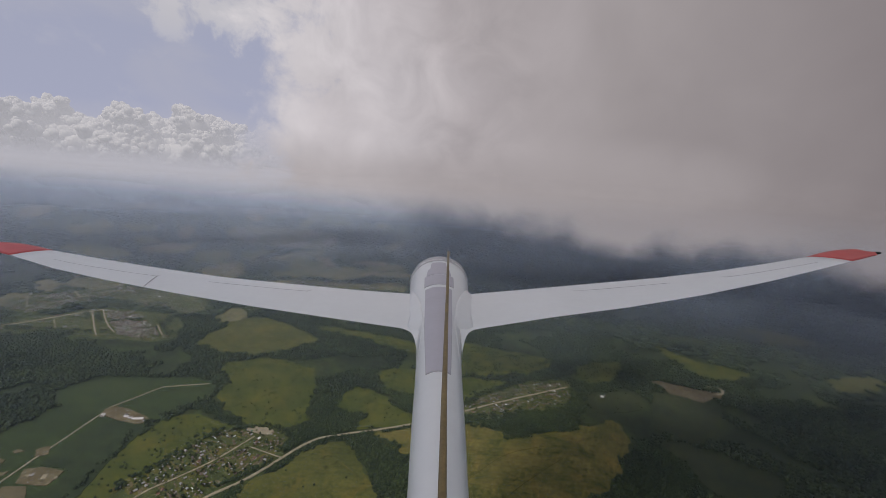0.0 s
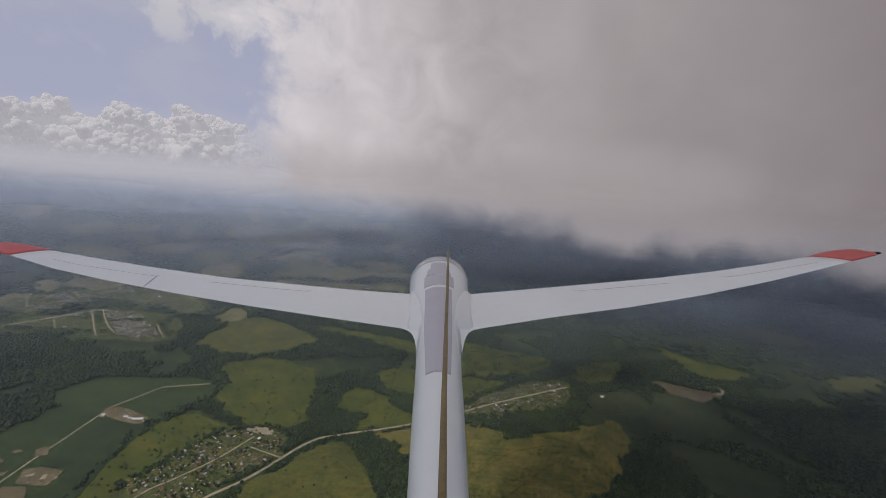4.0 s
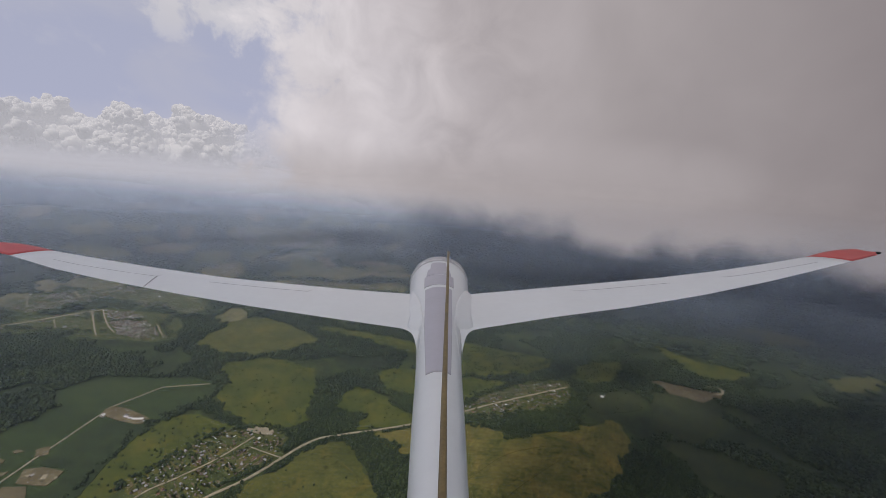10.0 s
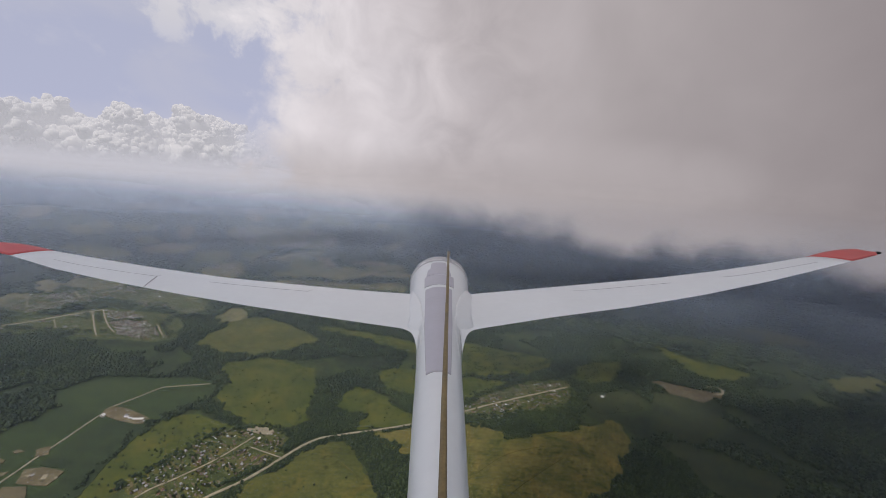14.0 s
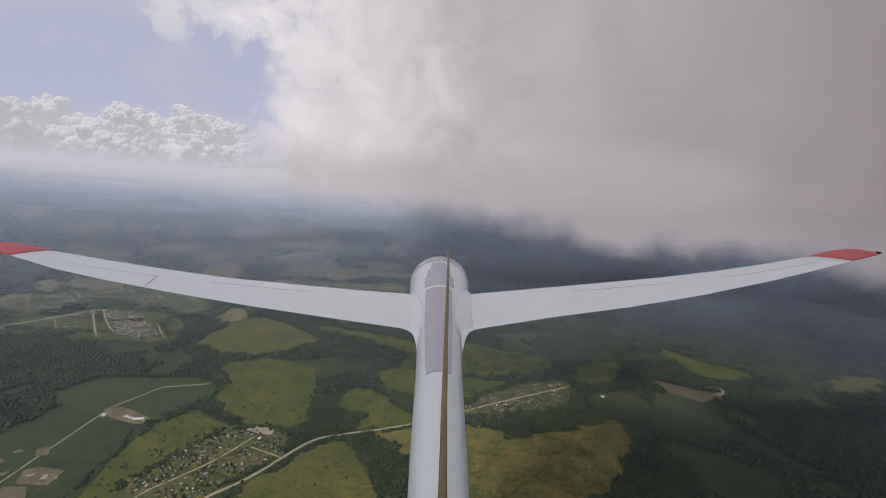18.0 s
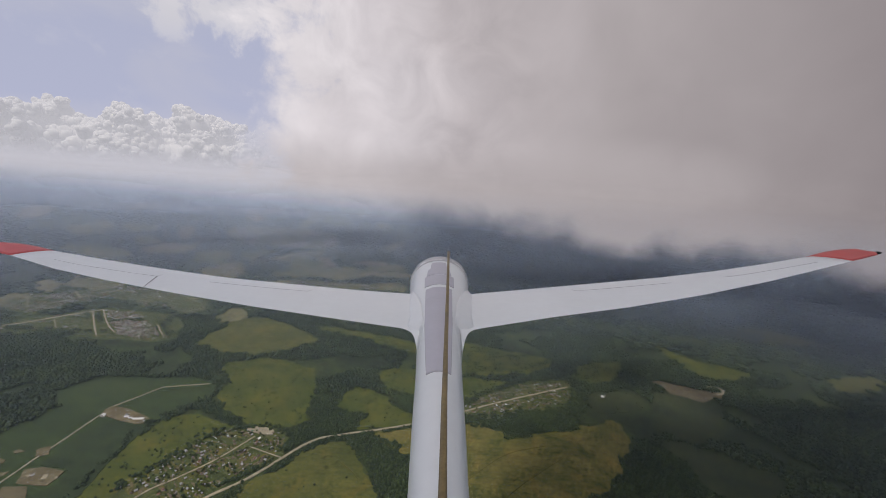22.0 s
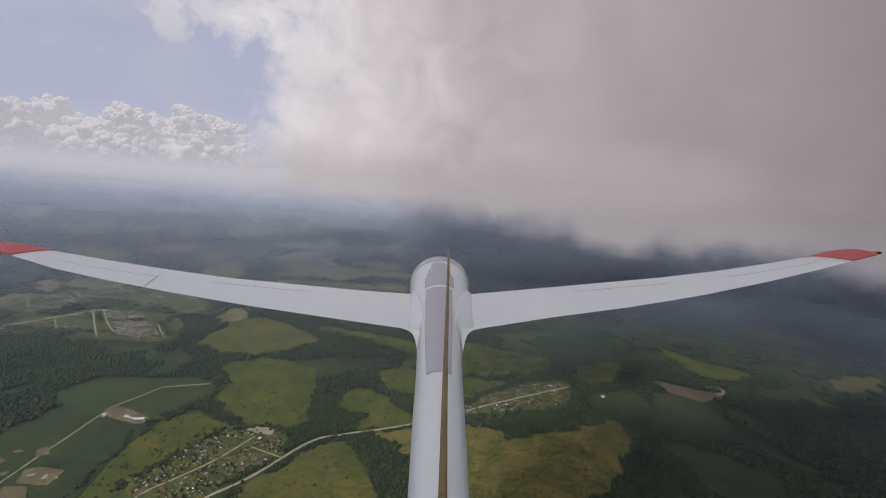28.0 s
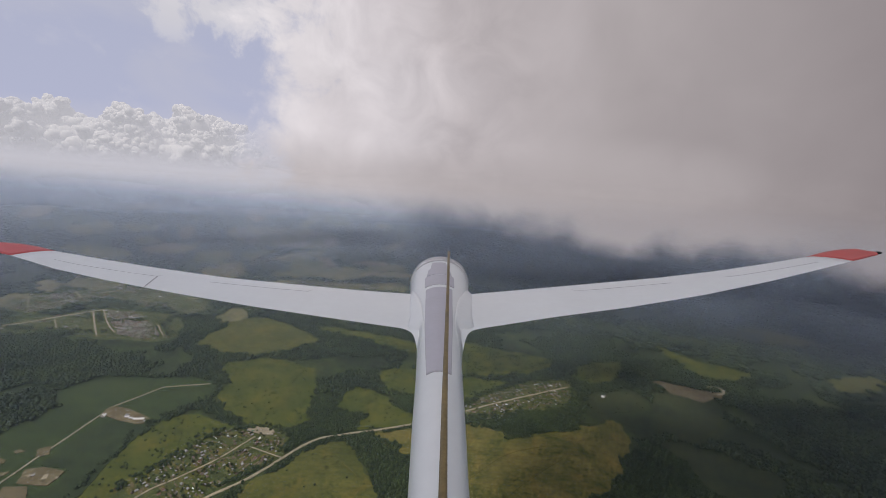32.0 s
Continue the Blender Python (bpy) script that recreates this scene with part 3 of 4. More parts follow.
for outline in ([(-792, 732), (-761, 741), (-715, 735), (-709, 696), (-768, 694)], [(-825, 793), (-810, 805), (-789, 779), (-808, 769)], [(-864, 781), (-859, 788), (-843, 784), (-855, 775)],
                [(-868, 756), (-850, 753), (-847, 745), (-853, 740)], [(-825, 717), (-812, 723), (-811, 714), (-816, 705)], [(-743, 689), (-710, 654), (-751, 640), (-780, 682)]):
    F("soil_patch", square(outline), MAT["soil"], "bare brown soil patch in the green crop", "soil", 0.6, 3.0)
for outline in ([(-742, 722), (-735, 724), (-728, 712), (-736, 709)], [(-771, 716), (-764, 719), (-762, 711)], [(-716, 716), (-711, 719), (-709, 712)]):
    F("sand_patch", outline, MAT["road"], "pale bare spot of sand on the bare soil", "soil", 1.2, 1.0)

F("sand_patch", [(-443, 928), (-415, 935), (-380, 926), (-375, 907), (-409, 908), (-430, 913)], MAT["road"], "pale bare sand patch beside the village", "soil", 0.6, 3.0)
MAIN = [(-456, 590), (-426, 670), (-409, 700), (-362, 753), (-316, 829), (-269, 900), (-214, 928), (-43, 1000), (95, 1083), (244, 1176), (456, 1295)]
road("country_road", MAIN, 6.4, "pale dusty country road winding past fields and villages")
road("farm_track", [(-808, 568), (-798, 692), (-813, 969), (-762, 1088), (-651, 1128)], 3.6, "pale dirt track through the crop field", straight=True)
road("farm_track", [(-809, 968), (-753, 958), (-692, 930)], 2.4, "short dirt track into the farm yard")
road("farm_track", [(-806, 966), (-775, 945), (-752, 930)], 2.4, "short dirt track into the farm yard")
STREET_A = [(-552, 581), (-532, 688), (-488, 750), (-450, 807), (-410, 895)]
road("village_street", STREET_A, 4.0, "pale unpaved village street between gardens")
road("village_street", [(-398, 854), (-321, 828)], 2.6, "short pale lane joining the main road")
ROADS_C = [[(-1601, 1432), (-1556, 1501), (-1519, 1578), (-1446, 1695)], [(-1467, 1664), (-1352, 1539), (-1235, 1413)], [(-1446, 1695), (-1292, 1532), (-1200, 1454)],
           [(-1510, 1540), (-1419, 1452)], [(-1723, 1642), (-1848, 1769)], [(-1703, 1706), (-1672, 1780), (-1657, 1836), (-1611, 1959), (-1493, 1971), (-1309, 1952), (-1202, 1961)],
           [(-1654, 1817), (-1845, 1976), (-1909, 2060), (-1944, 2134)], [(-1369, 1824), (-1312, 1914)], [(-1116, 1561), (-1024, 1461)]]
for line in ROADS_C:
    road("village_street", line, 9.0 if len(line) > 3 else 5.0, "pale road through a large village")
for line in ([(-1866, 2727), (-1823, 2874), (-1823, 3045), (-1794, 3106)], [(-1304, 2414), (-1332, 2596)], [(-1316, 2716), (-1181, 2954), (-1073, 3125), (-841, 3253)], [(2117, 3341), (2318, 3245)]):
    road("far_road", line, 14.0, "pale far road seen through haze")
road("sand_track", [(984, 1384), (1028, 1380), (1016, 1342), (980, 1326)], 9.0, "pale bare sand track at a forest edge")


for line in ([(120, 700), (210, 800), (330, 905)], [(90, 800), (190, 900), (300, 950)], [(-430, 1160), (-380, 1000), (-300, 930)], [(-170, 660), (-130, 760), (-190, 830)],
             [(-640, 1420), (-560, 1330), (-470, 1280)], [(150, 640), (260, 700), (330, 800)], [(-620, 880), (-560, 800), (-560, 700)]):
    road("grass_track", line, 1.5, "faint worn grass track across a field", "stubble", 1.35, False)


# ---- forest ----
def blob(level, upper=False):
    bm = bmesh.new()
    bmesh.ops.create_icosphere(bm, subdivisions=level, radius=1.0)
    if upper:
        bmesh.ops.delete(bm, geom=[q for q in bm.verts if q.co.z < -0.5], context="VERTS")
        bm.verts.index_update()
    v = np.array([q.co[:] for q in bm.verts])
    f = np.array([[q.index for q in p.verts] for p in bm.faces])
    bm.free()
    return v, f


RNG = np.random.default_rng(7)


def clumps(name, x, y, size, tall, level, mat, label):
    """Many crowns in one mesh, each one lumpy, tilted and of its own size."""
    v, f = blob(level, True)
    n, k = len(x), len(v)
    turn = RNG.uniform(0, 2 * math.pi, n)
    c, s = np.cos(turn)[:, None], np.sin(turn)[:, None]
    r = size[:, None] * (1 + RNG.uniform(-0.28, 0.28, (n, k)))
    px, py, pz = v[None, :, 0] * r, v[None, :, 1] * r, v[None, :, 2] * (tall / size)[:, None] * r * 0.5
    base = rise(np.hypot(x, y))
    out = np.stack([x[:, None] + px * c - py * s, y[:, None] + px * s + py * c, base[:, None] + tall[:, None] * 0.52 + pz], axis=2)
    faces = (f[None] + (np.arange(n) * k)[:, None, None]).reshape(-1, 3)
    return tagged(mesh_of(name, out.reshape(-1, 3), faces, mat, smooth=True), label, "forest", "", "stuff")


def off_road(x, y):
    ok = np.ones(len(x), dtype=bool)
    for line, width in LANES:
        near = np.nonzero((x > line[:, 0].min() - 20) & (x < line[:, 0].max() + 20) & (y > line[:, 1].min() - 20) & (y < line[:, 1].max() + 20))[0]
        for i in range(0, len(near), 4000):
            k = near[i:i + 4000]
            d = np.hypot(x[k, None] - line[None, :, 0], y[k, None] - line[None, :, 1]).min(1)
            ok[k] &= d > width * 0.5 + 8.0
    return ok


def free(x, y):
    """Where the forest may stand: outside fields and villages, with a ragged border, and off the roads."""
    ok = off_road(x, y)
    q = [(Vector((a * 0.018, b * 0.018, 1.0)), Vector((a * 0.07, b * 0.07, 6.0))) for a, b in zip(x, y)]
    u = x + np.array([26 * noise.noise(a) + 9 * noise.noise(b) for a, b in q])
    v = y + np.array([26 * noise.noise(a + Vector((7, 3, 1))) + 9 * noise.noise(b + Vector((7, 3, 1))) for a, b in q])
    for line in TAKEN:
        a = np.asarray(line)
        box = (u > a[:, 0].min()) & (u < a[:, 0].max()) & (v > a[:, 1].min()) & (v < a[:, 1].max())
        i = np.nonzero(box)[0]
        if len(i):
            ok[i] &= ~inside(line, u[i], v[i])
    return ok


def scatter(r0, r1, gap, spread=1.02):
    half = r1 * math.sin(spread)
    gx, gy = np.meshgrid(np.arange(-half, half, gap), np.arange(0, r1, gap))
    x, y = gx.ravel() + RNG.uniform(-0.48, 0.48, gx.size) * gap, gy.ravel() + RNG.uniform(-0.48, 0.48, gx.size) * gap
    r = np.hypot(x, y)
    keep = (r > r0) & (r < r1) & (np.abs(np.arctan2(x, y)) < spread)
    return x[keep], y[keep]


def wooded(x, y, level):
    n = np.array([noise.fractal(Vector((a * 0.004, b * 0.004, 2.0)), 1.0, 2.0, 4) for a, b in zip(x, y)])
    return n > level


# line of the row, half width, trees for each three metres
HEDGES = [
    ([(-689, 874), (-663, 811), (-661, 749), (-650, 675), (-651, 561)], 3.0, 1.1),
    ([(-662, 923), (-641, 990), (-584, 998), (-532, 977), (-481, 950)], 8.0, 2.2),
    ([(-638, 1003), (-608, 1060), (-628, 1130)], 6.0, 1.6),
    ([(-472, 920), (-402, 938), (-343, 923), (-320, 861)], 6.0, 1.4),
    ([(-410, 723), (-358, 781), (-322, 832)], 3.0, 0.8),
    ([(-548, 805), (-518, 863), (-502, 910)], 7.0, 1.4),
    ([(-586, 707), (-556, 780), (-547, 816)], 8.0, 1.2),
    ([(-273, 891), (-209, 918), (-120, 958), (-45, 992)], 3.0, 0.7),
    ([(89, 1038), (196, 1055), (289, 1081), (380, 1099), (447, 1147)], 15.0, 6.0),
    ([(265, 1099), (368, 1127), (434, 1178), (464, 1268)], 9.0, 2.0),
    ([(65, 1094), (112, 1145), (193, 1222), (284, 1287)], 8.0, 1.6),
    ([(-1736, 1562), (-1559, 1424), (-1396, 1432), (-1236, 1440)], 14.0, 2.0),
    ([(-1466, 1658), (-1390, 1595), (-1305, 1573), (-1230, 1610)], 16.0, 2.2),
    ([(-1606, 1812), (-1485, 1828), (-1391, 1796), (-1272, 1835)], 14.0, 1.8),
    ([(-1129, 1656), (-1097, 1563), (-1011, 1464)], 12.0, 2.0),
]


def build_forest():
    for name, r0, r1, gap, level, mat, label in (
        ("forest", 430, 1150, 5.0, 1, "leaf", "dark green mixed forest of dense round crowns"),
        ("forest", 1150, 2000, 7.5, 1, "leaf_far", "dark distant forest covering the land"),
        ("forest", 2000, 4800, 30.0, 1, "leaf_far", "far forest fading into blue haze"),
    ):
        x, y = scatter(r0, r1, gap)
        ok = free(x, y)
        x, y = x[ok], y[ok]
        ok = wooded(x, y, -0.38 if r0 < 1100 else -0.25)
        x, y = x[ok], y[ok]
        size = gap * RNG.uniform(*((0.38, 0.78) if r0 < 1900 else (0.55, 0.95)), len(x))
        tall = np.minimum(size * RNG.uniform(1.7, 2.6, len(x)), 17.0 if r0 < 1900 else 10.0)
        clumps(name, x, y, size, tall, level, MAT[mat], label)
    # tree rows along field edges, roads and streets
    xs, ys = [], []
    for pts, wide, per in HEDGES:
        line = np.asarray(rounded(pts, False, 3.0, 5.0, 3))
        k = int(len(line) * per)
        i = RNG.integers(0, len(line), k)
        xs.append(line[i, 0] + RNG.normal(0, wide, k))
        ys.append(line[i, 1] + RNG.normal(0, wide, k))
    x, y = np.concatenate(xs), np.concatenate(ys)
    ok = off_road(x, y)
    x, y = x[ok], y[ok]
    size = RNG.uniform(1.6, 4.2, len(x))
    clumps("tree_row", x, y, size, size * RNG.uniform(1.6, 2.4, len(x)), 2, MAT["leaf"], "ragged dark green tree rows along field edges")
    # bushes in the meadows
    xs, ys = [], []
    for line, much in SPARSE:
        a = np.asarray(line)
        n = int(much * 0.0042 * np.prod(a.max(0) - a.min(0)))
        x, y = RNG.uniform(a[:, 0].min(), a[:, 0].max(), n), RNG.uniform(a[:, 1].min(), a[:, 1].max(), n)
        ok = inside(line, x, y)
        ok[ok] &= wooded(x[ok] * 5, y[ok] * 5, -0.1)
        ok &= off_road(x, y)
        xs.append(x[ok])
        ys.append(y[ok])
    x, y = np.concatenate(xs), np.concatenate(ys)
    size = RNG.uniform(0.8, 2.8, len(x))
    ob = clumps("bush", x, y, size, size * RNG.uniform(1.2, 2.0, len(x)), 1, MAT["leaf"], "small dark green bushes scattered over the meadows")
    tagged(ob, category="bush")


build_forest()


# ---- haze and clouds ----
def haze_sheet(name, ring, lean, top, mat, label):
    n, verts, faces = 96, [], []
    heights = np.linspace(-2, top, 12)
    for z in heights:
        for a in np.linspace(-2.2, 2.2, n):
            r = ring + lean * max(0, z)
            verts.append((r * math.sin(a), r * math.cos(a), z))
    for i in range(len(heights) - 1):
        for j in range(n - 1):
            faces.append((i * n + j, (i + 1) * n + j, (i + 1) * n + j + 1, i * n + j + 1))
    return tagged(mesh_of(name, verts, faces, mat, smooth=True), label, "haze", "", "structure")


# three sheets stand in for haze, denser in alpha towards the horizon
haze_sheet("haze_near", 400.0, 2.4, 800.0, MAT["haze_near"], "leaning see-through sheet painted as thin bluish haze over the land")
haze_sheet("haze_mid", 1800.0, 2.2, 850.0, MAT["haze_mid"], "leaning see-through sheet painted as bluish haze over distant woods")
haze_sheet("haze_far", 2300.0, 2.2, 850.0, MAT["haze_far"], "leaning see-through sheet painted as bluish grey haze at the horizon")


def build_backdrop(name, mat, far, low, high, rows, label):
    """A shell for the plain sky far behind everything, and for the glowing mist sheet."""
    n, verts, faces = 96, [], []
    for e in np.radians(np.linspace(low, high, rows)):
        for a in np.radians(np.linspace(-72, 72, n)):
            verts.append((far * math.sin(a) * math.cos(e), far * math.cos(a) * math.cos(e), far * math.sin(e)))
    for i in range(rows - 1):
        for j in range(n - 1):
            faces.append((i * n + j, (i + 1) * n + j, (i + 1) * n + j + 1, i * n + j + 1))
    ob = mesh_of(name, verts, faces, mat, smooth=True)
    ob.location = EYE
    return tagged(ob, label, "sky", "", "structure")


build_backdrop("sky_backdrop", MAT["sky"], 4880, -5, 30, 30, "pale blue summer sky with wisps and a large soft grey cloud")
# scaled down to stand before the far land; its emission is painted mist
hem = build_backdrop("sky_hem_backdrop", MAT["hem"], 3900, -10, 16, 30, "glowing see-through sheet before the far land, painted as milky horizon mist")
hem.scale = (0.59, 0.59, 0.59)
CEILING = 2600.0


def build_shade_cloud():
    """An unseen cloud sheet overhead, added to throw the great cloud's shade on the land ahead."""
    off = SUN_WAY * (CEILING / SUN_WAY.z)
    xs, ys = np.linspace(-2600, 5200, 150), np.linspace(-100, 5200, 106)
    verts, edge = [], []
    for y in ys:
        bound = np.interp(y, SHADE_Y, SHADE_X)
        for x in xs:
            verts.append((x + off.x, y + off.y, CEILING + 90 * noise.fractal(Vector((x, y, 0)) * 0.002, 1.0, 2.0, 4)))
            # a small dense spot of the sheet keeps the sun off the glider
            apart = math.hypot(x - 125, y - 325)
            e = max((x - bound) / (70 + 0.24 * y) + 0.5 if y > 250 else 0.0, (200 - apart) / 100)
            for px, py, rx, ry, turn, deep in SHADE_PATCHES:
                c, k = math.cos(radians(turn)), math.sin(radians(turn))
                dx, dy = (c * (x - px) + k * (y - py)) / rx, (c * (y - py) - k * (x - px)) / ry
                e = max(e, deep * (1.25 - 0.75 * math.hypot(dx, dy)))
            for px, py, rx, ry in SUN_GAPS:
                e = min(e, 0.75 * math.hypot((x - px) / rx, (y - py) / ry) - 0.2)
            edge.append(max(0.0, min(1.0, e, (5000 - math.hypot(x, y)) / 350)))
    n = len(xs)
    faces = [(i * n + j, (i + 1) * n + j, (i + 1) * n + j + 1, i * n + j + 1) for i in range(len(ys) - 1) for j in range(n - 1)]
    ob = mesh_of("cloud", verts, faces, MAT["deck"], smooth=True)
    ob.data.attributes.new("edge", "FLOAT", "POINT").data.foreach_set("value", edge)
    return tagged(ob, "unseen cloud sheet overhead, shaped to shade the land and the glider", "cloud")


# edge of the added sheet's shade on the land: ahead, and to the right
SHADE_Y = (300, 560, 640, 760, 900, 1050, 1200, 1340, 1600, 1800, 2100, 2400, 3200, 4200)
SHADE_X = (110, 130, 145, 170, 235, 390, 680, 1350, 2300, 2100, 1000, 0, -160, -200)
# spots where the sheet is made dense to shade the land, and gaps through which the sun reaches it
SHADE_PATCHES = [(-1230, 1120, 400, 170, 8, 0.36), (-860, 1330, 330, 70, 12, 0.3), (170, 1450, 480, 170, -8, 0.52), (640, 1400, 260, 170, 20, 0.58), (520, 1180, 180, 130, 30, 0.5), (900, 1330, 130, 70, 0, 0.7), (415, 850, 190, 120, 40, 1.0)]
SUN_GAPS = [(1060, 1590, 170, 190), (1720, 1540, 260, 90), (780, 1190, 110, 80)]
build_shade_cloud()


def puff_cloud(rng, centre, size, floor):
    """One cauliflower head: a large body, puffs on its upper side, and smaller puffs on those."""
    balls = [(centre, size * 0.86, 3)]
    for i in range(13):
        w = Vector((rng.gauss(0, 1), rng.gauss(-0.8, 0.7), rng.gauss(0.35, 0.65))).normalized()
        p, r = centre + w * size * rng.uniform(0.6, 0.95), size * rng.uniform(0.24, 0.5)
        balls.append((p, r, 3))
        for k in range(5):
            q = Vector((rng.gauss(w.x, 0.8), rng.gauss(w.y - 0.3, 0.8), rng.gauss(w.z + 0.3, 0.7))).normalized()
            balls.append((p + q * r * rng.uniform(0.7, 1.0), r * rng.uniform(0.25, 0.55), 2))
    verts, faces, count = [], [], 0
    for c, r, level in balls:
        v, f = BLOBS[level]
        off = np.array([noise.fractal(Vector(q) * (r / 34) + c / 34, 0.75, 2.2, 5) for q in v])
        w = v * (r * (1 + 0.21 * off))[:, None] + np.array(c)
        w[:, 2] = np.maximum(w[:, 2], floor + 10 * off.mean() + 6 * off)
        faces.append(f + count)
        verts.append(w)
        count += len(v)
    return np.concatenate(verts), np.concatenate(faces)


BLOBS = {2: blob(2), 3: blob(3)}


def cumulus(name, dist, heads, seed, label):
    """A bank of heads: bearing in degrees, foot and top as slopes above the eye."""
    rng = random.Random(seed)
    bank = tagged(new(name), label, "cloud")
    for az, foot, top in heads:
        d = dist + rng.uniform(-120, 120)
        floor = HEIGHT + foot * d
        tall = (top - foot) * d
        size = min(tall * 0.46, rng.uniform(120, 190))
        a = radians(az)
        stack = [(0.0, tall - size * 1.25)] + [(rng.uniform(-1.0, 1.0), rng.uniform(0.1, 0.8) * max(10.0, tall - size * 1.2)) for i in range(3)] + [(rng.uniform(-0.9, 0.9), size * 0.35)]
        for side, z in stack:
            c = Vector((d * math.sin(a + side * 0.028), d * math.cos(a + side * 0.028) + rng.uniform(-60, 60), floor + max(z, size * 0.3)))
            verts, faces = puff_cloud(rng, c, size * rng.uniform(0.75, 1.05), floor)
            mesh_of("cloud_head", verts, faces, MAT["cumulus"], bank, smooth=True)
    return bank


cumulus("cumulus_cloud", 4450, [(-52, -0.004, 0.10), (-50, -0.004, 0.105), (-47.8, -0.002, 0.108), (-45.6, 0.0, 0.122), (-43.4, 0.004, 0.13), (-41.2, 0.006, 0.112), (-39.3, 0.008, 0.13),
                                (-37.4, 0.01, 0.138), (-35.4, 0.014, 0.132), (-33.4, 0.018, 0.134), (-31.5, 0.02, 0.152), (-29.5, 0.024, 0.144), (-27.5, 0.03, 0.132), (-25.5, 0.036, 0.12), (-23.6, 0.036, 0.10)],
        3, "far bank of white cumulus heads with grey shaded folds")


# ---- the sailplane, in metres from the lens on its fin: x right, y ahead, z up ----
RIG = Matrix.Translation(EYE) @ AIM.to_3x3().to_4x4() @ pose(0, 0, 0, -90)
plane = new("model_glider")
plane.matrix_world = RIG
tagged(plane, "white unmanned sailplane with red wingtips, flying, seen from its fin", "aircraft")

# ahead, middle x, middle z, half width, half height
BODY = [
    (0.16, 0.000, -0.268, 0.027, 0.029), (0.40, -0.004, -0.246, 0.0305, 0.033), (0.54, -0.005, -0.232, 0.0355, 0.038),
    (0.70, -0.006, -0.217, 0.040, 0.044), (0.88, -0.007, -0.200, 0.0475, 0.055), (1.00, -0.008, -0.185, 0.064, 0.068),
    (1.15, -0.009, -0.165, 0.082, 0.080), (1.35, -0.011, -0.143, 0.097, 0.090), (1.55, -0.012, -0.130, 0.107, 0.089),
    (1.70, -0.013, -0.125, 0.111, 0.089), (1.82, -0.014, -0.125, 0.106, 0.085), (1.93, -0.015, -0.130, 0.085, 0.075),
    (2.00, -0.016, -0.135, 0.055, 0.048), (2.03, -0.016, -0.137, 0.012, 0.012),
]


def body_at(d):
    ds = [s[0] for s in BODY]
    return [float(np.interp(d, ds, [s[i] for s in BODY])) for i in (1, 2, 3, 4)]


def loft(sections, closed=True, caps=True):
    bm = bmesh.new()
    rings = [[bm.verts.new(p) for p in s] for s in sections]
    k = len(rings[0])
    for a, b in zip(rings, rings[1:]):
        for i in range(k if closed else k - 1):
            j = (i + 1) % k
            bm.faces.new((a[i], a[j], b[j], b[i]))
    if caps and closed:
        bm.faces.new(rings[0][::-1])
        bm.faces.new(rings[-1])
    bmesh.ops.recalc_face_normals(bm, faces=bm.faces)
    return bm


def smooth_steps(d0, d1, n):
    return [d0 + (d1 - d0) * i / (n - 1) for i in range(n)]


def build_fuselage():
    def section(d, grow=0.0):
        x, z, w, h = body_at(d)
        return [(x + (w + grow) * math.cos(a), d, z + (h + grow) * math.sin(a)) for a in np.linspace(0, 2 * math.pi, 40, endpoint=False)]
    part("fuselage", loft([section(d) for d in [*smooth_steps(0.16, 1.50, 48), 1.503]]), MAT["white"], plane, "white gelcoat fuselage with a slim tail boom", True)
    part("nose_cone", loft([section(d, 0.0045) for d in [1.497, 1.5, *smooth_steps(1.51, 1.84, 12), 1.88, 1.93, 1.97, 2.0, 2.02, 2.03]]), MAT["nose"], plane, "pale grey nose cone", True)


def on_body(d, across, lift):
    x, z, w, h = body_at(d)
    s = max(-0.98, min(0.98, across / w))
    return (x + across * (1 + lift / w), d, z + h * math.sqrt(1 - s * s) + lift)


def hatch(name, rows, mat, label, lift=0.0016):
    """A cover that follows the top of the fuselage: rows of ahead, left edge, right edge."""
    ds = [r[0] for r in rows]
    top, low = [], []
    for d in smooth_steps(ds[0], ds[-1], 26):
        a, b = np.interp(d, ds, [r[1] for r in rows]), np.interp(d, ds, [r[2] for r in rows])
        line = np.linspace(a, b, 14)
        top.append([on_body(d, s, lift) for s in line])
        low.append([on_body(d, s, -0.002) for s in line])
    return part(name, loft([t + l[::-1] for t, l in zip(top, low)]), mat, plane, label)


build_fuselage()
hatch("hatch", [(0.611, -0.0183, 0.0176), (0.85, -0.0295, 0.0265), (0.98, -0.033, 0.0305), (1.072, -0.0345, 0.0325)], MAT["grey"], "long grey hatch cover")
hatch("hatch_seam", [(0.6095, -0.0193, 0.0186), (0.85, -0.0307, 0.0277), (1.074, -0.0357, 0.0337)], MAT["seam"], "thin dark seam round the hatch", 0.0006)
hatch("front_hatch", [(1.10, -0.0385, 0.0385), (1.20, -0.0415, 0.0415)], MAT["grey"], "wide grey front hatch")
hatch("front_hatch_seam", [(1.098, -0.0395, 0.0395), (1.202, -0.0425, 0.0425)], MAT["seam"], "thin dark seam round the front hatch", 0.0006)
hatch("nose_hatch", [(1.21, -0.037, 0.036), (1.29, -0.034, 0.032), (1.296, -0.027, 0.025), (1.42, -0.025, 0.023)], MAT["grey"], "stepped grey nose hatch")


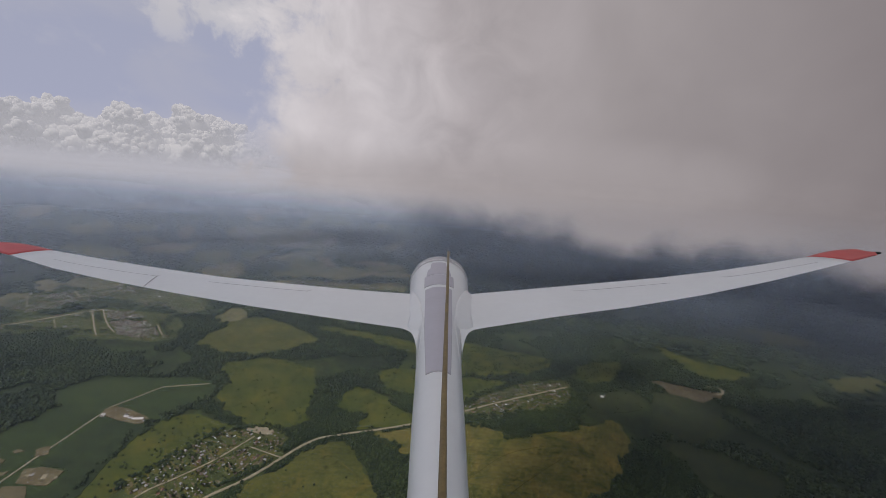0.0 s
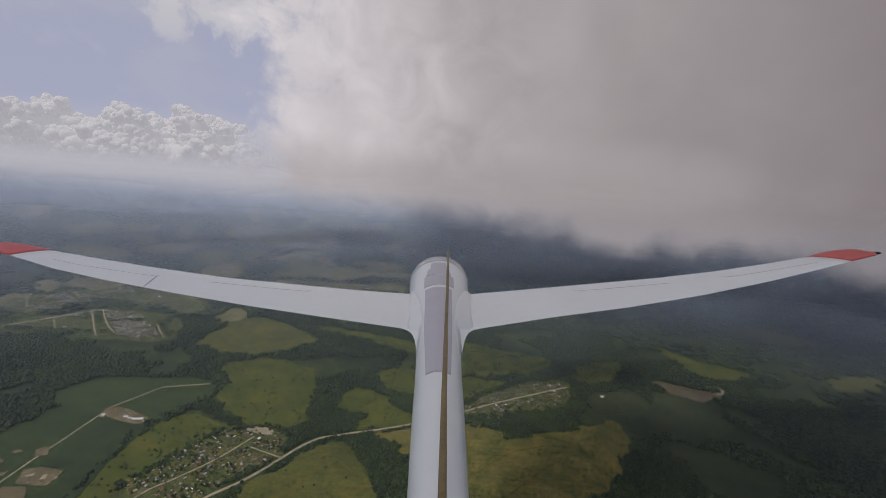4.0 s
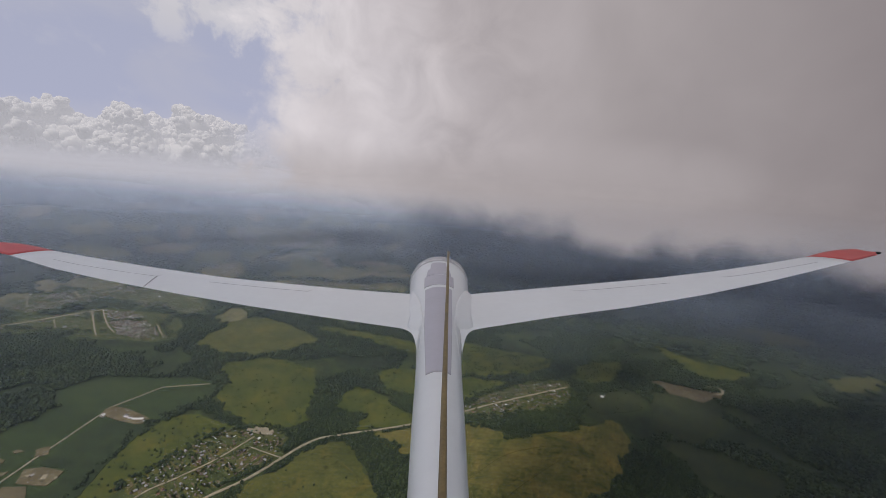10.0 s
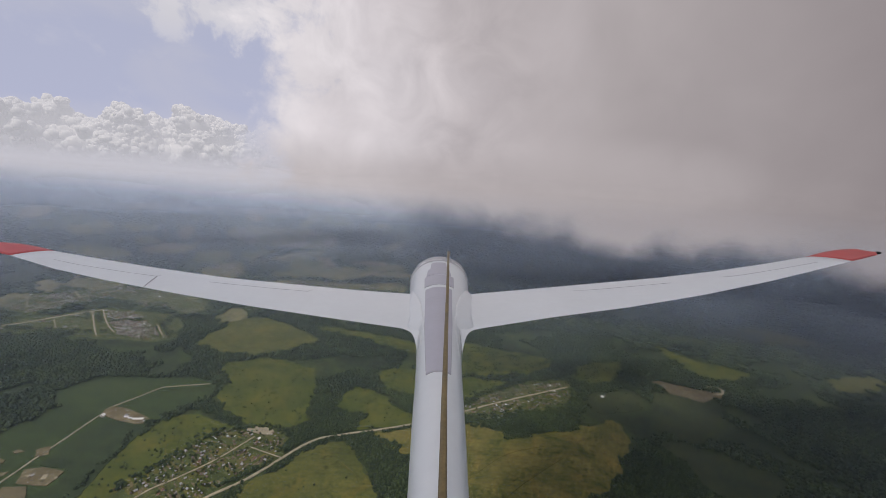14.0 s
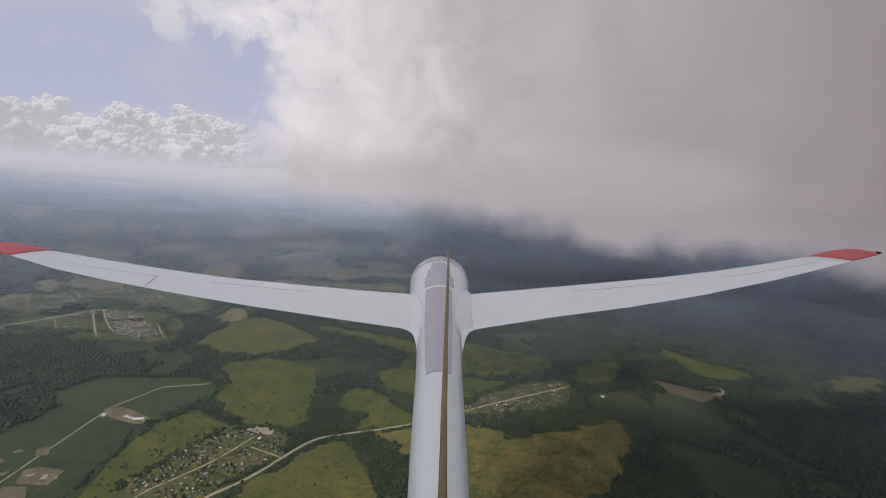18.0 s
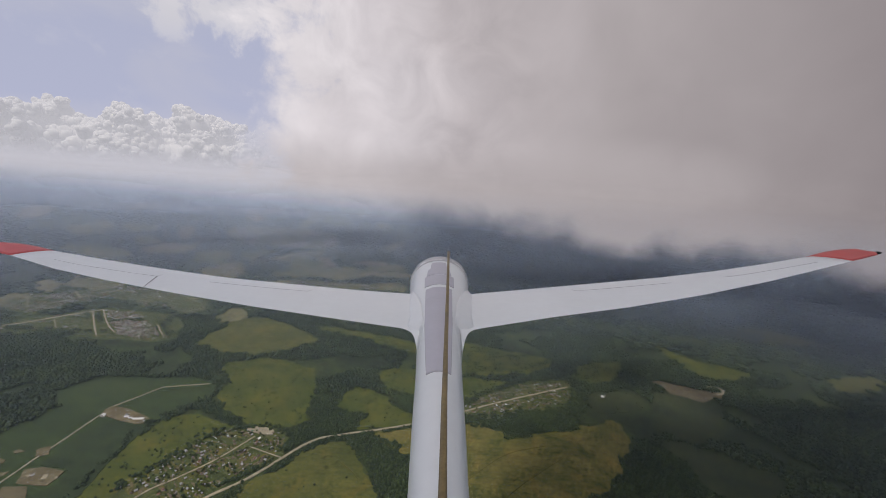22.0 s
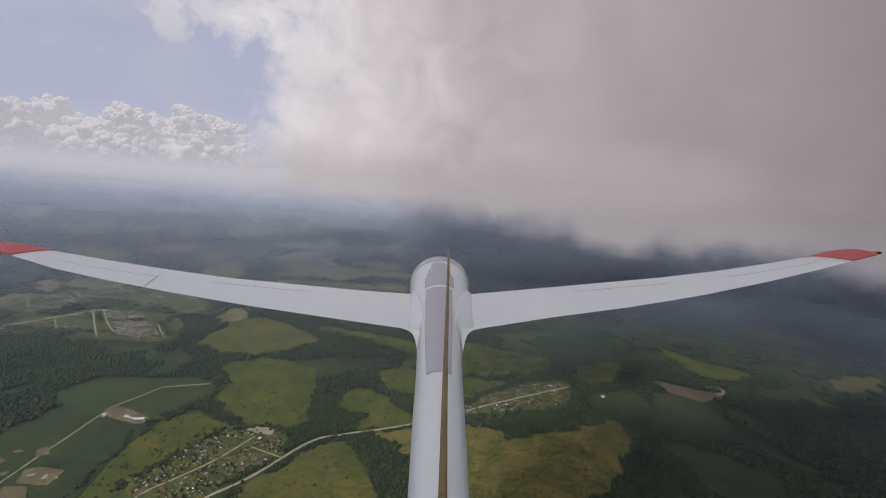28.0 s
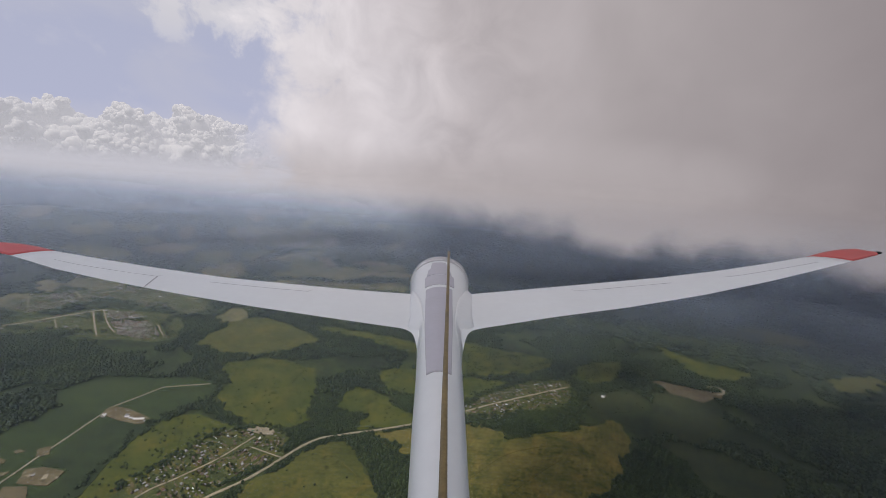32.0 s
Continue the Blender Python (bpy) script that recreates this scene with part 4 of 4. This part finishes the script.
def air_section(x, te, zte, le, zle, thick):
    """A wing section from the trailing edge over the top to the leading edge and back below."""
    pts = []
    for u in (0.0, 0.12, 0.3, 0.5, 0.68, 0.82, 0.92, 0.98, 1.0):
        t = thick * 3.2 * ((1 - u) ** 0.5) * u ** 0.9 * 1.0 if 0 < u < 1 else 0
        pts.append((x, te + (le - te) * u, zte + (zle - zte) * u + t * 0.55 * (le - te)))
    for u in (0.98, 0.92, 0.82, 0.68, 0.5, 0.3, 0.12):
        t = thick * 3.2 * ((1 - u) ** 0.5) * u ** 0.9
        pts.append((x, te + (le - te) * u, zte + (zle - zte) * u - t * 0.35 * (le - te)))
    return pts


# along the span, then ahead and up of the trailing and of the leading edge
WING_R = [(0.09, 0.899, -0.1760, 1.269, -0.1500), (0.25, 0.930, -0.1575, 1.266, -0.1345), (0.45, 0.969, -0.1392, 1.261, -0.1140), (0.65, 1.009, -0.1149, 1.257, -0.0945),
          (0.85, 1.048, -0.0831, 1.252, -0.0695), (1.0, 1.077, -0.0549, 1.249, -0.0460), (1.117, 1.100, -0.0319, 1.246, -0.0255), (1.16, 1.114, -0.0260, 1.242, -0.0120), (1.197, 1.131, -0.0211, 1.231, -0.0025), (1.24, 1.150, -0.0160, 1.217, 0.0010)]
WING_L = [(-0.09, 0.898, -0.1764, 1.268, -0.1500), (-0.25, 0.924, -0.1589, 1.258, -0.1365), (-0.45, 0.957, -0.1362, 1.245, -0.1145), (-0.65, 0.990, -0.1095, 1.232, -0.0920),
          (-0.85, 1.023, -0.0795, 1.219, -0.0605), (-1.0, 1.048, -0.0530, 1.209, -0.0350), (-1.145, 1.072, -0.0175, 1.200, -0.0080), (-1.19, 1.085, -0.0110, 1.195, 0.0050), (-1.225, 1.100, -0.0055, 1.182, 0.0135), (-1.285, 1.121, 0.0015, 1.165, 0.0200)]


def wing_at(table, x):
    xs = [abs(s[0]) for s in table]
    return [float(np.interp(abs(x), xs, [s[i] for s in table])) for i in (1, 2, 3, 4)]


def build_wing(table, side):
    tip = abs(table[6][0])
    root = [(side * x - 0.005, te, z, le, -0.150) for x, te, z, le in ((0.044, 0.79, -0.205, 1.30), (0.049, 0.825, -0.197, 1.296), (0.053, 0.850, -0.191, 1.292), (0.058, 0.870, -0.186, 1.288), (0.065, 0.885, -0.182, 1.282), (0.075, 0.894, -0.179, 1.275))]
    inner = [air_section(*s, 0.10) for s in root]
    inner += [air_section(side * x, *wing_at(table, x), 0.085 - 0.03 * x) for x in smooth_steps(0.09, tip, 30)]
    shell = loft(inner)
    shell.verts.index_update()
    for e in shell.edges:
        e.smooth = not all(k.index % 16 == 0 for k in e.verts)
    wing = part("wing", shell, MAT["white"], plane, "long slender white wing", True)
    # the fairing that sweeps from the wing's upper side on to the fuselage and runs out along the boom
    rows = []
    for d in smooth_steps(0.68, 1.235, 28):
        x, z, w, h = body_at(d)
        grow = max(0.0, min(1.0, (d - 0.68) / 0.22))
        front = max(0.0, min(1.0, (1.24 - d) / 0.24))
        start = Vector(on_body(d, side * w * (0.95 - 0.27 * grow * front), 0.0006))
        if d > 0.9:
            far = max(0.074, w + 0.002 + 0.012 * front)
            u = max(0.03, min(0.96, (d - 0.899) / 0.37))
            sec = air_section(side * far, *wing_at(table, far), 0.082)
            end = Vector((side * far - 0.004, d, float(np.interp(u, (0.0, 0.12, 0.3, 0.5, 0.68, 0.82, 0.92, 0.98, 1.0), [p[2] for p in sec[:9]])) + 0.0006))
        else:
            end = Vector((x + side * w * (1.0 + 0.015 * grow ** 2), d, z + h * 0.1))
        bend = Vector((x + side * w * 0.97, d, end.z + 0.012 * grow + 0.3 * (start.z - end.z) * (1 - grow)))
        curve = [(1 - k) ** 2 * start + 2 * k * (1 - k) * bend + k * k * end for k in np.linspace(0, 1, 9)]
        rows.append([tuple(p) for p in curve] + [tuple(p - Vector((side * 0.002, 0, 0.004))) for p in curve[::-1]])
    part("root_fairing", loft(rows), MAT["white"], wing, "smooth white fairing between wing and fuselage", True)
    outer = [air_section(side * x, *wing_at(table, x), 0.052) for x in smooth_steps(tip, abs(table[-1][0]), 8)]
    te, zt, le, zl = wing_at(table, 2.0)
    end = abs(table[-1][0]) + 0.028
    mid = ((te + le) / 2, (zt + zl) / 2)
    outer.append(air_section(side * (end - 0.012), mid[0] - 0.015, mid[1] - 0.002, mid[0] + 0.015, mid[1] + 0.002, 0.05))
    outer.append(air_section(side * end, mid[0] - 0.004, mid[1], mid[0] + 0.004, mid[1], 0.05))
    tipob = part("wingtip", loft(outer), MAT["red"], plane, "red painted upturned wingtip", True)
    bm = bmesh.new()
    bmesh.ops.create_uvsphere(bm, u_segments=12, v_segments=8, radius=0.006)
    bmesh.ops.transform(bm, verts=bm.verts, matrix=Matrix.Translation((side * (end - 0.004), mid[0] - 0.010, mid[1] - 0.003)) @ Matrix.Diagonal((1.2, 1.6, 0.7, 1)))
    part("tip_cap", bm, MAT["black"], tipob, "small black tip cap", True)
    # hinge gaps of flap and aileron
    def top(x, u):
        a = air_section(side * x, *wing_at(table, x), 0.085 - 0.03 * x)
        us = (0.0, 0.12, 0.3, 0.5, 0.68, 0.82, 0.92, 0.98, 1.0)
        return (side * x, *[float(np.interp(u, us, [p[i] for p in a[:9]])) for i in (1, 2)])
    for name, x0, x1, u0, u1 in (("flap", 0.37, 0.64, 0.56, 0.50), ("aileron", 0.775 if side < 0 else 0.79, 1.06, 0.42, 0.32)):
        def strip(a, b, lift, w):
            pts = []
            for i in range(13):
                t = i / 12
                x = a[0] + (b[0] - a[0]) * t
                u = a[1] + (b[1] - a[1]) * t
                p, q = top(x, u), top(x, u + w)
                pts.append([(p[0], p[1], p[2] + lift), (q[0], q[1], q[2] + lift), (q[0], q[1], q[2] - 0.001), (p[0], p[1], p[2] - 0.001)])
            return loft(pts)
        gap = part(name + "_gap", strip((x0, u0), (x1, u1), 0.0007, 0.0045), MAT["seam"], wing, "thin dark hinge gap")
        bm = bmesh.new()
        a, b = top(x0, u0), top(x0 + 0.004 * 1, u0 + 0.05)
        q = [(a[0], a[1], a[2] + 0.0012), (b[0] - side * 0.012, b[1], b[2] + 0.0012), (b[0] - side * 0.0095, b[1], b[2] + 0.0012), (a[0] + side * 0.0025, a[1], a[2] + 0.0012)]
        vs = [bm.verts.new(p) for p in q]
        bm.faces.new(vs)
        bmesh.ops.recalc_face_normals(bm, faces=bm.faces)
        part(name + "_gap_end", bm, MAT["seam"], wing)
        if name == "aileron" and side < 0:
            part("aileron_slit", loft([[(p[0] + k * 0.0010, p[1], p[2] + h) for k, h in ((-1, 0.0012), (1, 0.0012), (1, -0.001), (-1, -0.001))] for p in (top(x0 - 0.033 * (1 - i / 6), u0 * i / 6) for i in range(7))]), MAT["seam"], wing, "narrow slit at the end of the aileron")


build_wing(WING_R, 1)
build_wing(WING_L, -1)


def rod():
    # ahead, x, z, radius
    line = [(0.14, -0.0006, -0.228, 0.0034), (0.30, -0.0006, -0.1848, 0.0034), (0.42, 0.0010, -0.1560, 0.0031), (0.55, 0.0035, -0.1270, 0.0030), (0.68, 0.0060, -0.0990, 0.0029),
            (0.74, 0.0075, -0.0800, 0.0028), (0.85, 0.0098, -0.0400, 0.0027), (0.95, 0.0119, -0.0066, 0.0026)]
    rings = []
    for i, (d, x, z, r) in enumerate(line):
        rings.append([(x + 0.0026 * d + r * math.cos(a), d, z + r * math.sin(a)) for a in np.linspace(0, 2 * math.pi, 14, endpoint=False)])
    ob = part("probe_rod", loft(rings), MAT["brass"], plane, "brownish brass rod leading forward from the fin", True)
    bm = bmesh.new()
    bmesh.ops.create_cone(bm, cap_ends=True, segments=14, radius1=0.0034, radius2=0.0030, depth=0.02)
    bmesh.ops.transform(bm, verts=bm.verts, matrix=Matrix.Translation((0.0144, 0.945, -0.010)) @ pose(0, 0, 0, -70))
    part("rod_tip", bm, MAT["brass"], ob)


rod()


# ---- villages ----
def house_model(name, w, l, h, roof_h, wall, roof, chimney, label):
    base = new(name)
    tagged(base, label, "house")
    bm = bmesh.new()
    a, b = w / 2, l / 2
    q = [(-a, -b, -0.5), (a, -b, -0.5), (a, b, -0.5), (-a, b, -0.5), (-a, -b, h), (a, -b, h), (a, b, h), (-a, b, h), (0, -b, h + roof_h), (0, b, h + roof_h)]
    v = [bm.verts.new(p) for p in q]
    for f in ((0, 1, 5, 8, 4), (1, 2, 6, 5), (2, 3, 7, 9, 6), (3, 0, 4, 7), (0, 3, 2, 1)):
        bm.faces.new([v[i] for i in f])
    wallob = part("wall", bm, MAT[wall], base)
    bm = bmesh.new()
    e, s, t = 0.5, roof_h / a, 0.25
    prof = [(-a - e, h - e * s), (0, h + roof_h), (a + e, h - e * s), (a + e, h - e * s + t), (0, h + roof_h + t), (-a - e, h - e * s + t)]
    rings = [[bm.verts.new((x, y, z + 0.02)) for x, z in prof] for y in (-b - e, b + e)]
    for i in range(6):
        j = (i + 1) % 6
        bm.faces.new((rings[0][i], rings[0][j], rings[1][j], rings[1][i]))
    bm.faces.new(rings[0][::-1])
    bm.faces.new(rings[1])
    bmesh.ops.recalc_face_normals(bm, faces=bm.faces)
    roofob = part("roof", bm, MAT[roof], base)
    if chimney:
        bm = bmesh.new()
        bmesh.ops.create_cube(bm, size=1)
        bmesh.ops.transform(bm, verts=bm.verts, matrix=Matrix.Translation((a * 0.4, b * 0.3, h + roof_h)) @ Matrix.Diagonal((0.7, 0.7, 1.8, 1)))
        part("chimney", bm, MAT["wall_brick"], roofob)
    for y, side in ((-b * 0.45, 1), (b * 0.45, 1), (-b * 0.45, -1), (b * 0.45, -1)):
        bm = bmesh.new()
        bmesh.ops.create_cube(bm, size=1)
        bmesh.ops.transform(bm, verts=bm.verts, matrix=Matrix.Translation((side * a, y, h * 0.55)) @ Matrix.Diagonal((0.12, 1.2, 1.3, 1)))
        part("window", bm, MAT["black"], wallob)
    return base


def greenhouse_model():
    base = new("greenhouse")
    tagged(base, "low pale film greenhouse in a garden", "greenhouse")
    rings = []
    for y in np.linspace(-5, 5, 6):
        rings.append([(1.6 * math.cos(a), y, 2.2 * math.sin(a)) for a in np.linspace(0, math.pi, 9)])
    part("cover", loft(rings), MAT["film"], base)
    for y in (-5.02, 5.02):
        bm = bmesh.new()
        bmesh.ops.create_cube(bm, size=1)
        bmesh.ops.transform(bm, verts=bm.verts, matrix=Matrix.Translation((0, y, 0.95)) @ Matrix.Diagonal((1.0, 0.08, 1.9, 1)))
        part("door", bm, MAT["wall_wood"], base)
    return base


def beside(line, x, y):
    best = (1e9, 0.0)
    for (x0, y0), (x1, y1) in zip(line, line[1:]):
        dx, dy = x1 - x0, y1 - y0
        t = max(0, min(1, ((x - x0) * dx + (y - y0) * dy) / (dx * dx + dy * dy)))
        d = math.hypot(x - x0 - t * dx, y - y0 - t * dy)
        best = min(best, (d, math.degrees(math.atan2(dy, dx))))
    return best


HOUSES = [
    house_model("house", 7, 9, 3.0, 2.8, "wall_wood", "roof_grey", True, "small wooden village house with a grey gabled roof"),
    house_model("house", 8, 10, 3.2, 3.0, "wall_pale", "roof_red", True, "pale village house with a rusty red gabled roof"),
    house_model("house", 6, 8, 2.8, 2.6, "wall_wood", "roof_brown", True, "small dark wooden house with a brown roof"),
    house_model("house", 9, 10, 4.2, 3.0, "wall_brick", "roof_green", True, "brick village house with a green metal roof"),
    house_model("shed", 4, 6, 2.3, 1.2, "wall_wood", "roof_grey", False, "weathered grey garden shed"),
    house_model("house", 8, 9, 3.4, 2.6, "wall_pale", "roof_white", True, "pale house with a bright metal roof"),
]
HOUSES.append(greenhouse_model())
for ob in HOUSES:
    for k in (ob, *ob.children_recursive):
        k["kept"] = 1
PLOT_MATS = ["soil", "soil", "meadow", "stubble", "stubble", "crop", "yard", "meadow_olive"]


def village(outline, lines, gap, row, count, group, seed, plots=True, far=False, size=0.66):
    """Houses along the streets, with garden strips, sheds and greenhouses behind them."""
    rng = random.Random(seed)
    a = np.asarray(outline)
    made, spots, tries = 0, [], 0
    while made < count and tries < 9000:
        tries += 1
        x, y = rng.uniform(a[:, 0].min(), a[:, 0].max()), rng.uniform(a[:, 1].min(), a[:, 1].max())
        if not inside(outline, np.array([x]), np.array([y]))[0]:
            continue
        d, ang = beside(lines[0], x, y)
        for line in lines[1:]:
            d, ang = min((d, ang), beside(line, x, y))
        if d < 9 or d > row or any(math.hypot(x - p, y - q) < gap for p, q in spots):
            continue
        spots.append((x, y))
        kind = rng.choices(range(7), (6, 2, 6, 1, 4, 1, 1))[0] if d < 30 or far else rng.choices(range(7), (1, 0, 2, 0, 6, 0, 1))[0]
        turn = ang + rng.choice((0, 90)) + rng.uniform(-6, 6)
        z = float(rise(math.hypot(x, y))) + 0.3 + lift(x, y)
        tagged(copy_thing(HOUSES[kind], pose(x, y, z, 0, 0, turn) @ Matrix.Scale(size * rng.uniform(0.88, 1.12), 4)), group=group)
        made += 1
        for extra in range(3 if plots else 0):
            w, l = rng.uniform(2.5, 6.5), rng.uniform(9, 26)
            m = pose(x + rng.uniform(-9, 9), y + rng.uniform(-9, 9), 0.45 + 0.02 * (made % 12), 0, 0, ang + rng.uniform(-4, 4))
            bm = bmesh.new()
            bmesh.ops.create_grid(bm, x_segments=3, y_segments=6, size=0.5)
            for v in bm.verts:
                v.co = (v.co.x * w + rng.uniform(-0.5, 0.5), v.co.y * l + rng.uniform(-0.5, 0.5), 0.1)
            up = bmesh.ops.extrude_face_region(bm, geom=list(bm.faces))["geom"]
            bmesh.ops.translate(bm, verts=[k for k in up if isinstance(k, bmesh.types.BMVert)], vec=(0, 0, 0.14))
            bmesh.ops.recalc_face_normals(bm, faces=bm.faces)
            bmesh.ops.transform(bm, verts=bm.verts, matrix=m)
            tagged(part("garden_plot", bm, MAT[rng.choice(PLOT_MATS)]), "narrow garden strip beside a village house", "garden", group, "structure")
    return spots


SPOTS = village(VILLAGE_A, [STREET_A, [(-398, 854), (-321, 828)]], 7.0, 80, 190, "village by the road", 11, size=0.6)
SPOTS += village(VILLAGE_B, [[(95, 1083), (244, 1176), (456, 1295)]], 7.4, 76, 180, "village in the meadow", 12, size=0.6)
village(DENSE, ROADS_C[1:3] + ROADS_C[8:] + [[(-1400, 1670), (-1230, 1540), (-1020, 1430)], [(-1310, 1700), (-1180, 1570)]], 11.0, 60, 120, "large village", 13, False, False, 0.72)
village(TOWN, ROADS_C, 15.0, 60, 95, "large village", 15, False, True, 0.85)
village(LOW_TOWN, ROADS_C[:1] + ROADS_C[3:4], 22.0, 60, 16, "large village", 16, False, False, 1.0)


def far_houses(outline, count, seed, broad=1.0):
    """Small gabled houses too far off to count, on the slopes under the haze."""
    rng = random.Random(seed)
    a = np.asarray(outline)
    verts, faces, kept = [], [], 0
    while kept < count:
        x, y = rng.uniform(a[:, 0].min(), a[:, 0].max()), rng.uniform(a[:, 1].min(), a[:, 1].max())
        clump = noise.noise(Vector((x * 0.008, y * 0.008, seed)))
        if clump < rng.uniform(-0.25, 0.3) or not inside(outline, np.array([x]), np.array([y]))[0]:
            continue
        if not off_road(np.array([x]), np.array([y]))[0]:
            continue
        kept += 1
        m = pose(x, y, float(rise(math.hypot(x, y))) + 0.3 + lift(x, y), 0, 0, rng.choice((20, 110)) + rng.uniform(-8, 8))
        w, d, h, top = (broad * rng.uniform(a, b) for a, b in ((2.5, 4.5), (4, 9), (3, 5), (1.5, 3)))
        k = len(verts)
        verts += [m @ Vector(p) for p in ((-w, -d, -3), (w, -d, -3), (w, d, -3), (-w, d, -3), (-w, -d, h), (w, -d, h), (w, d, h), (-w, d, h), (0, -d, h + top), (0, d, h + top))]
        faces += [tuple(k + q for q in f) for f in ((0, 1, 5, 8, 4), (1, 2, 6, 5), (2, 3, 7, 9, 6), (3, 0, 4, 7), (4, 8, 9, 7), (5, 6, 9, 8))]
    ob = new("houses", bpy.data.meshes.new("houses"))
    ob.data.from_pydata([tuple(p) for p in verts], [], faces)
    ob.data.materials.append(MAT["far_house"])
    return tagged(ob, "crowd of pale far houses with tan and grey roofs under haze", "houses", "", "stuff")


far_houses(FAR_TOWN, 620, 3, 1.5)
far_houses(DENSE, 420, 4, 0.52)
far_houses(TOWN, 220, 6, 0.62)
far_houses([(-1116, 2308), (-886, 2494), (-501, 2531), (-308, 2449), (-732, 2351)], 70, 8)
far_houses([(-1500, 2540), (-1390, 2680), (-1270, 2640), (-1250, 2450)], 40, 5)
for x, y, turn, k in ((-749, 935, 20, 0), (-692, 919, 60, 4), (-800, 928, 10, 5), (553, 1239, 40, 5), (565, 1248, 10, 4), (-760, 717, 0, 4)):
    copy_thing(HOUSES[k], pose(x, y, 0.5, 0, 0, turn))
for x, y, turn, l in ((-711, 925, -78, 24), (-743, 930, -78, 9), (-731, 926, -74, 7)):
    barn = house_model("barn", 6, l, 3.2, 1.6, "wall_pale", "roof_white", False, "long low farm barn with a white metal roof")
    barn.matrix_world = pose(x, y, 1.0, 0, 0, turn)
for ob in HOUSES:
    for k in (*ob.children_recursive, ob):
        bpy.data.objects.remove(k)


# ---- lone trees in the villages and along the roads ----
def tree_model(seed, tall, wide):
    rng = np.random.default_rng(seed)
    base = new("tree")
    tagged(base, "round leafy green tree standing by itself", "tree")
    rings = []
    for i, z in enumerate(np.linspace(-0.3, tall * 0.55, 6)):
        r = 0.035 * tall * (1 - 0.75 * i / 5)
        rings.append([(r * math.cos(a) + 0.1 * math.sin(z), r * math.sin(a), z) for a in np.linspace(0, 2 * math.pi, 7, endpoint=False)])
    part("trunk", loft(rings), MAT["bark"], base)
    v, f = blob(1)
    verts, faces = [], []
    for i in range(26):
        a, u = rng.uniform(0, 2 * math.pi), rng.uniform(0, 1)
        r = wide * 0.62 * math.sqrt(rng.uniform(0, 1)) * (1 - 0.5 * u)
        s = wide * rng.uniform(0.22, 0.4)
        c = np.array([r * math.cos(a), r * math.sin(a), tall * (0.35 + 0.55 * u)])
        verts.append(v * (s * (1 + rng.uniform(-0.3, 0.3, len(v))))[:, None] + c)
        faces.append(f + i * len(v))
    mesh_of("crown", np.concatenate(verts), np.concatenate(faces), MAT["leaf_light"], base, smooth=True)
    return base


TREES = [tree_model(1, 7, 2.9), tree_model(2, 5.5, 2.4), tree_model(3, 9, 3.3), tree_model(4, 4, 1.9)]
rng = random.Random(5)
for x, y in SPOTS:
    for i in range(rng.choice((0, 0, 1, 1, 2))):
        dx, dy = rng.uniform(-10, 10), rng.uniform(-10, 10)
        if abs(dx) + abs(dy) > 6:
            copy_thing(rng.choice(TREES), pose(x + dx, y + dy, 0.3, 0, 0, rng.uniform(-24, 435)))
for ob in TREES:
    for k in (*ob.children_recursive, ob):
        bpy.data.objects.remove(k)
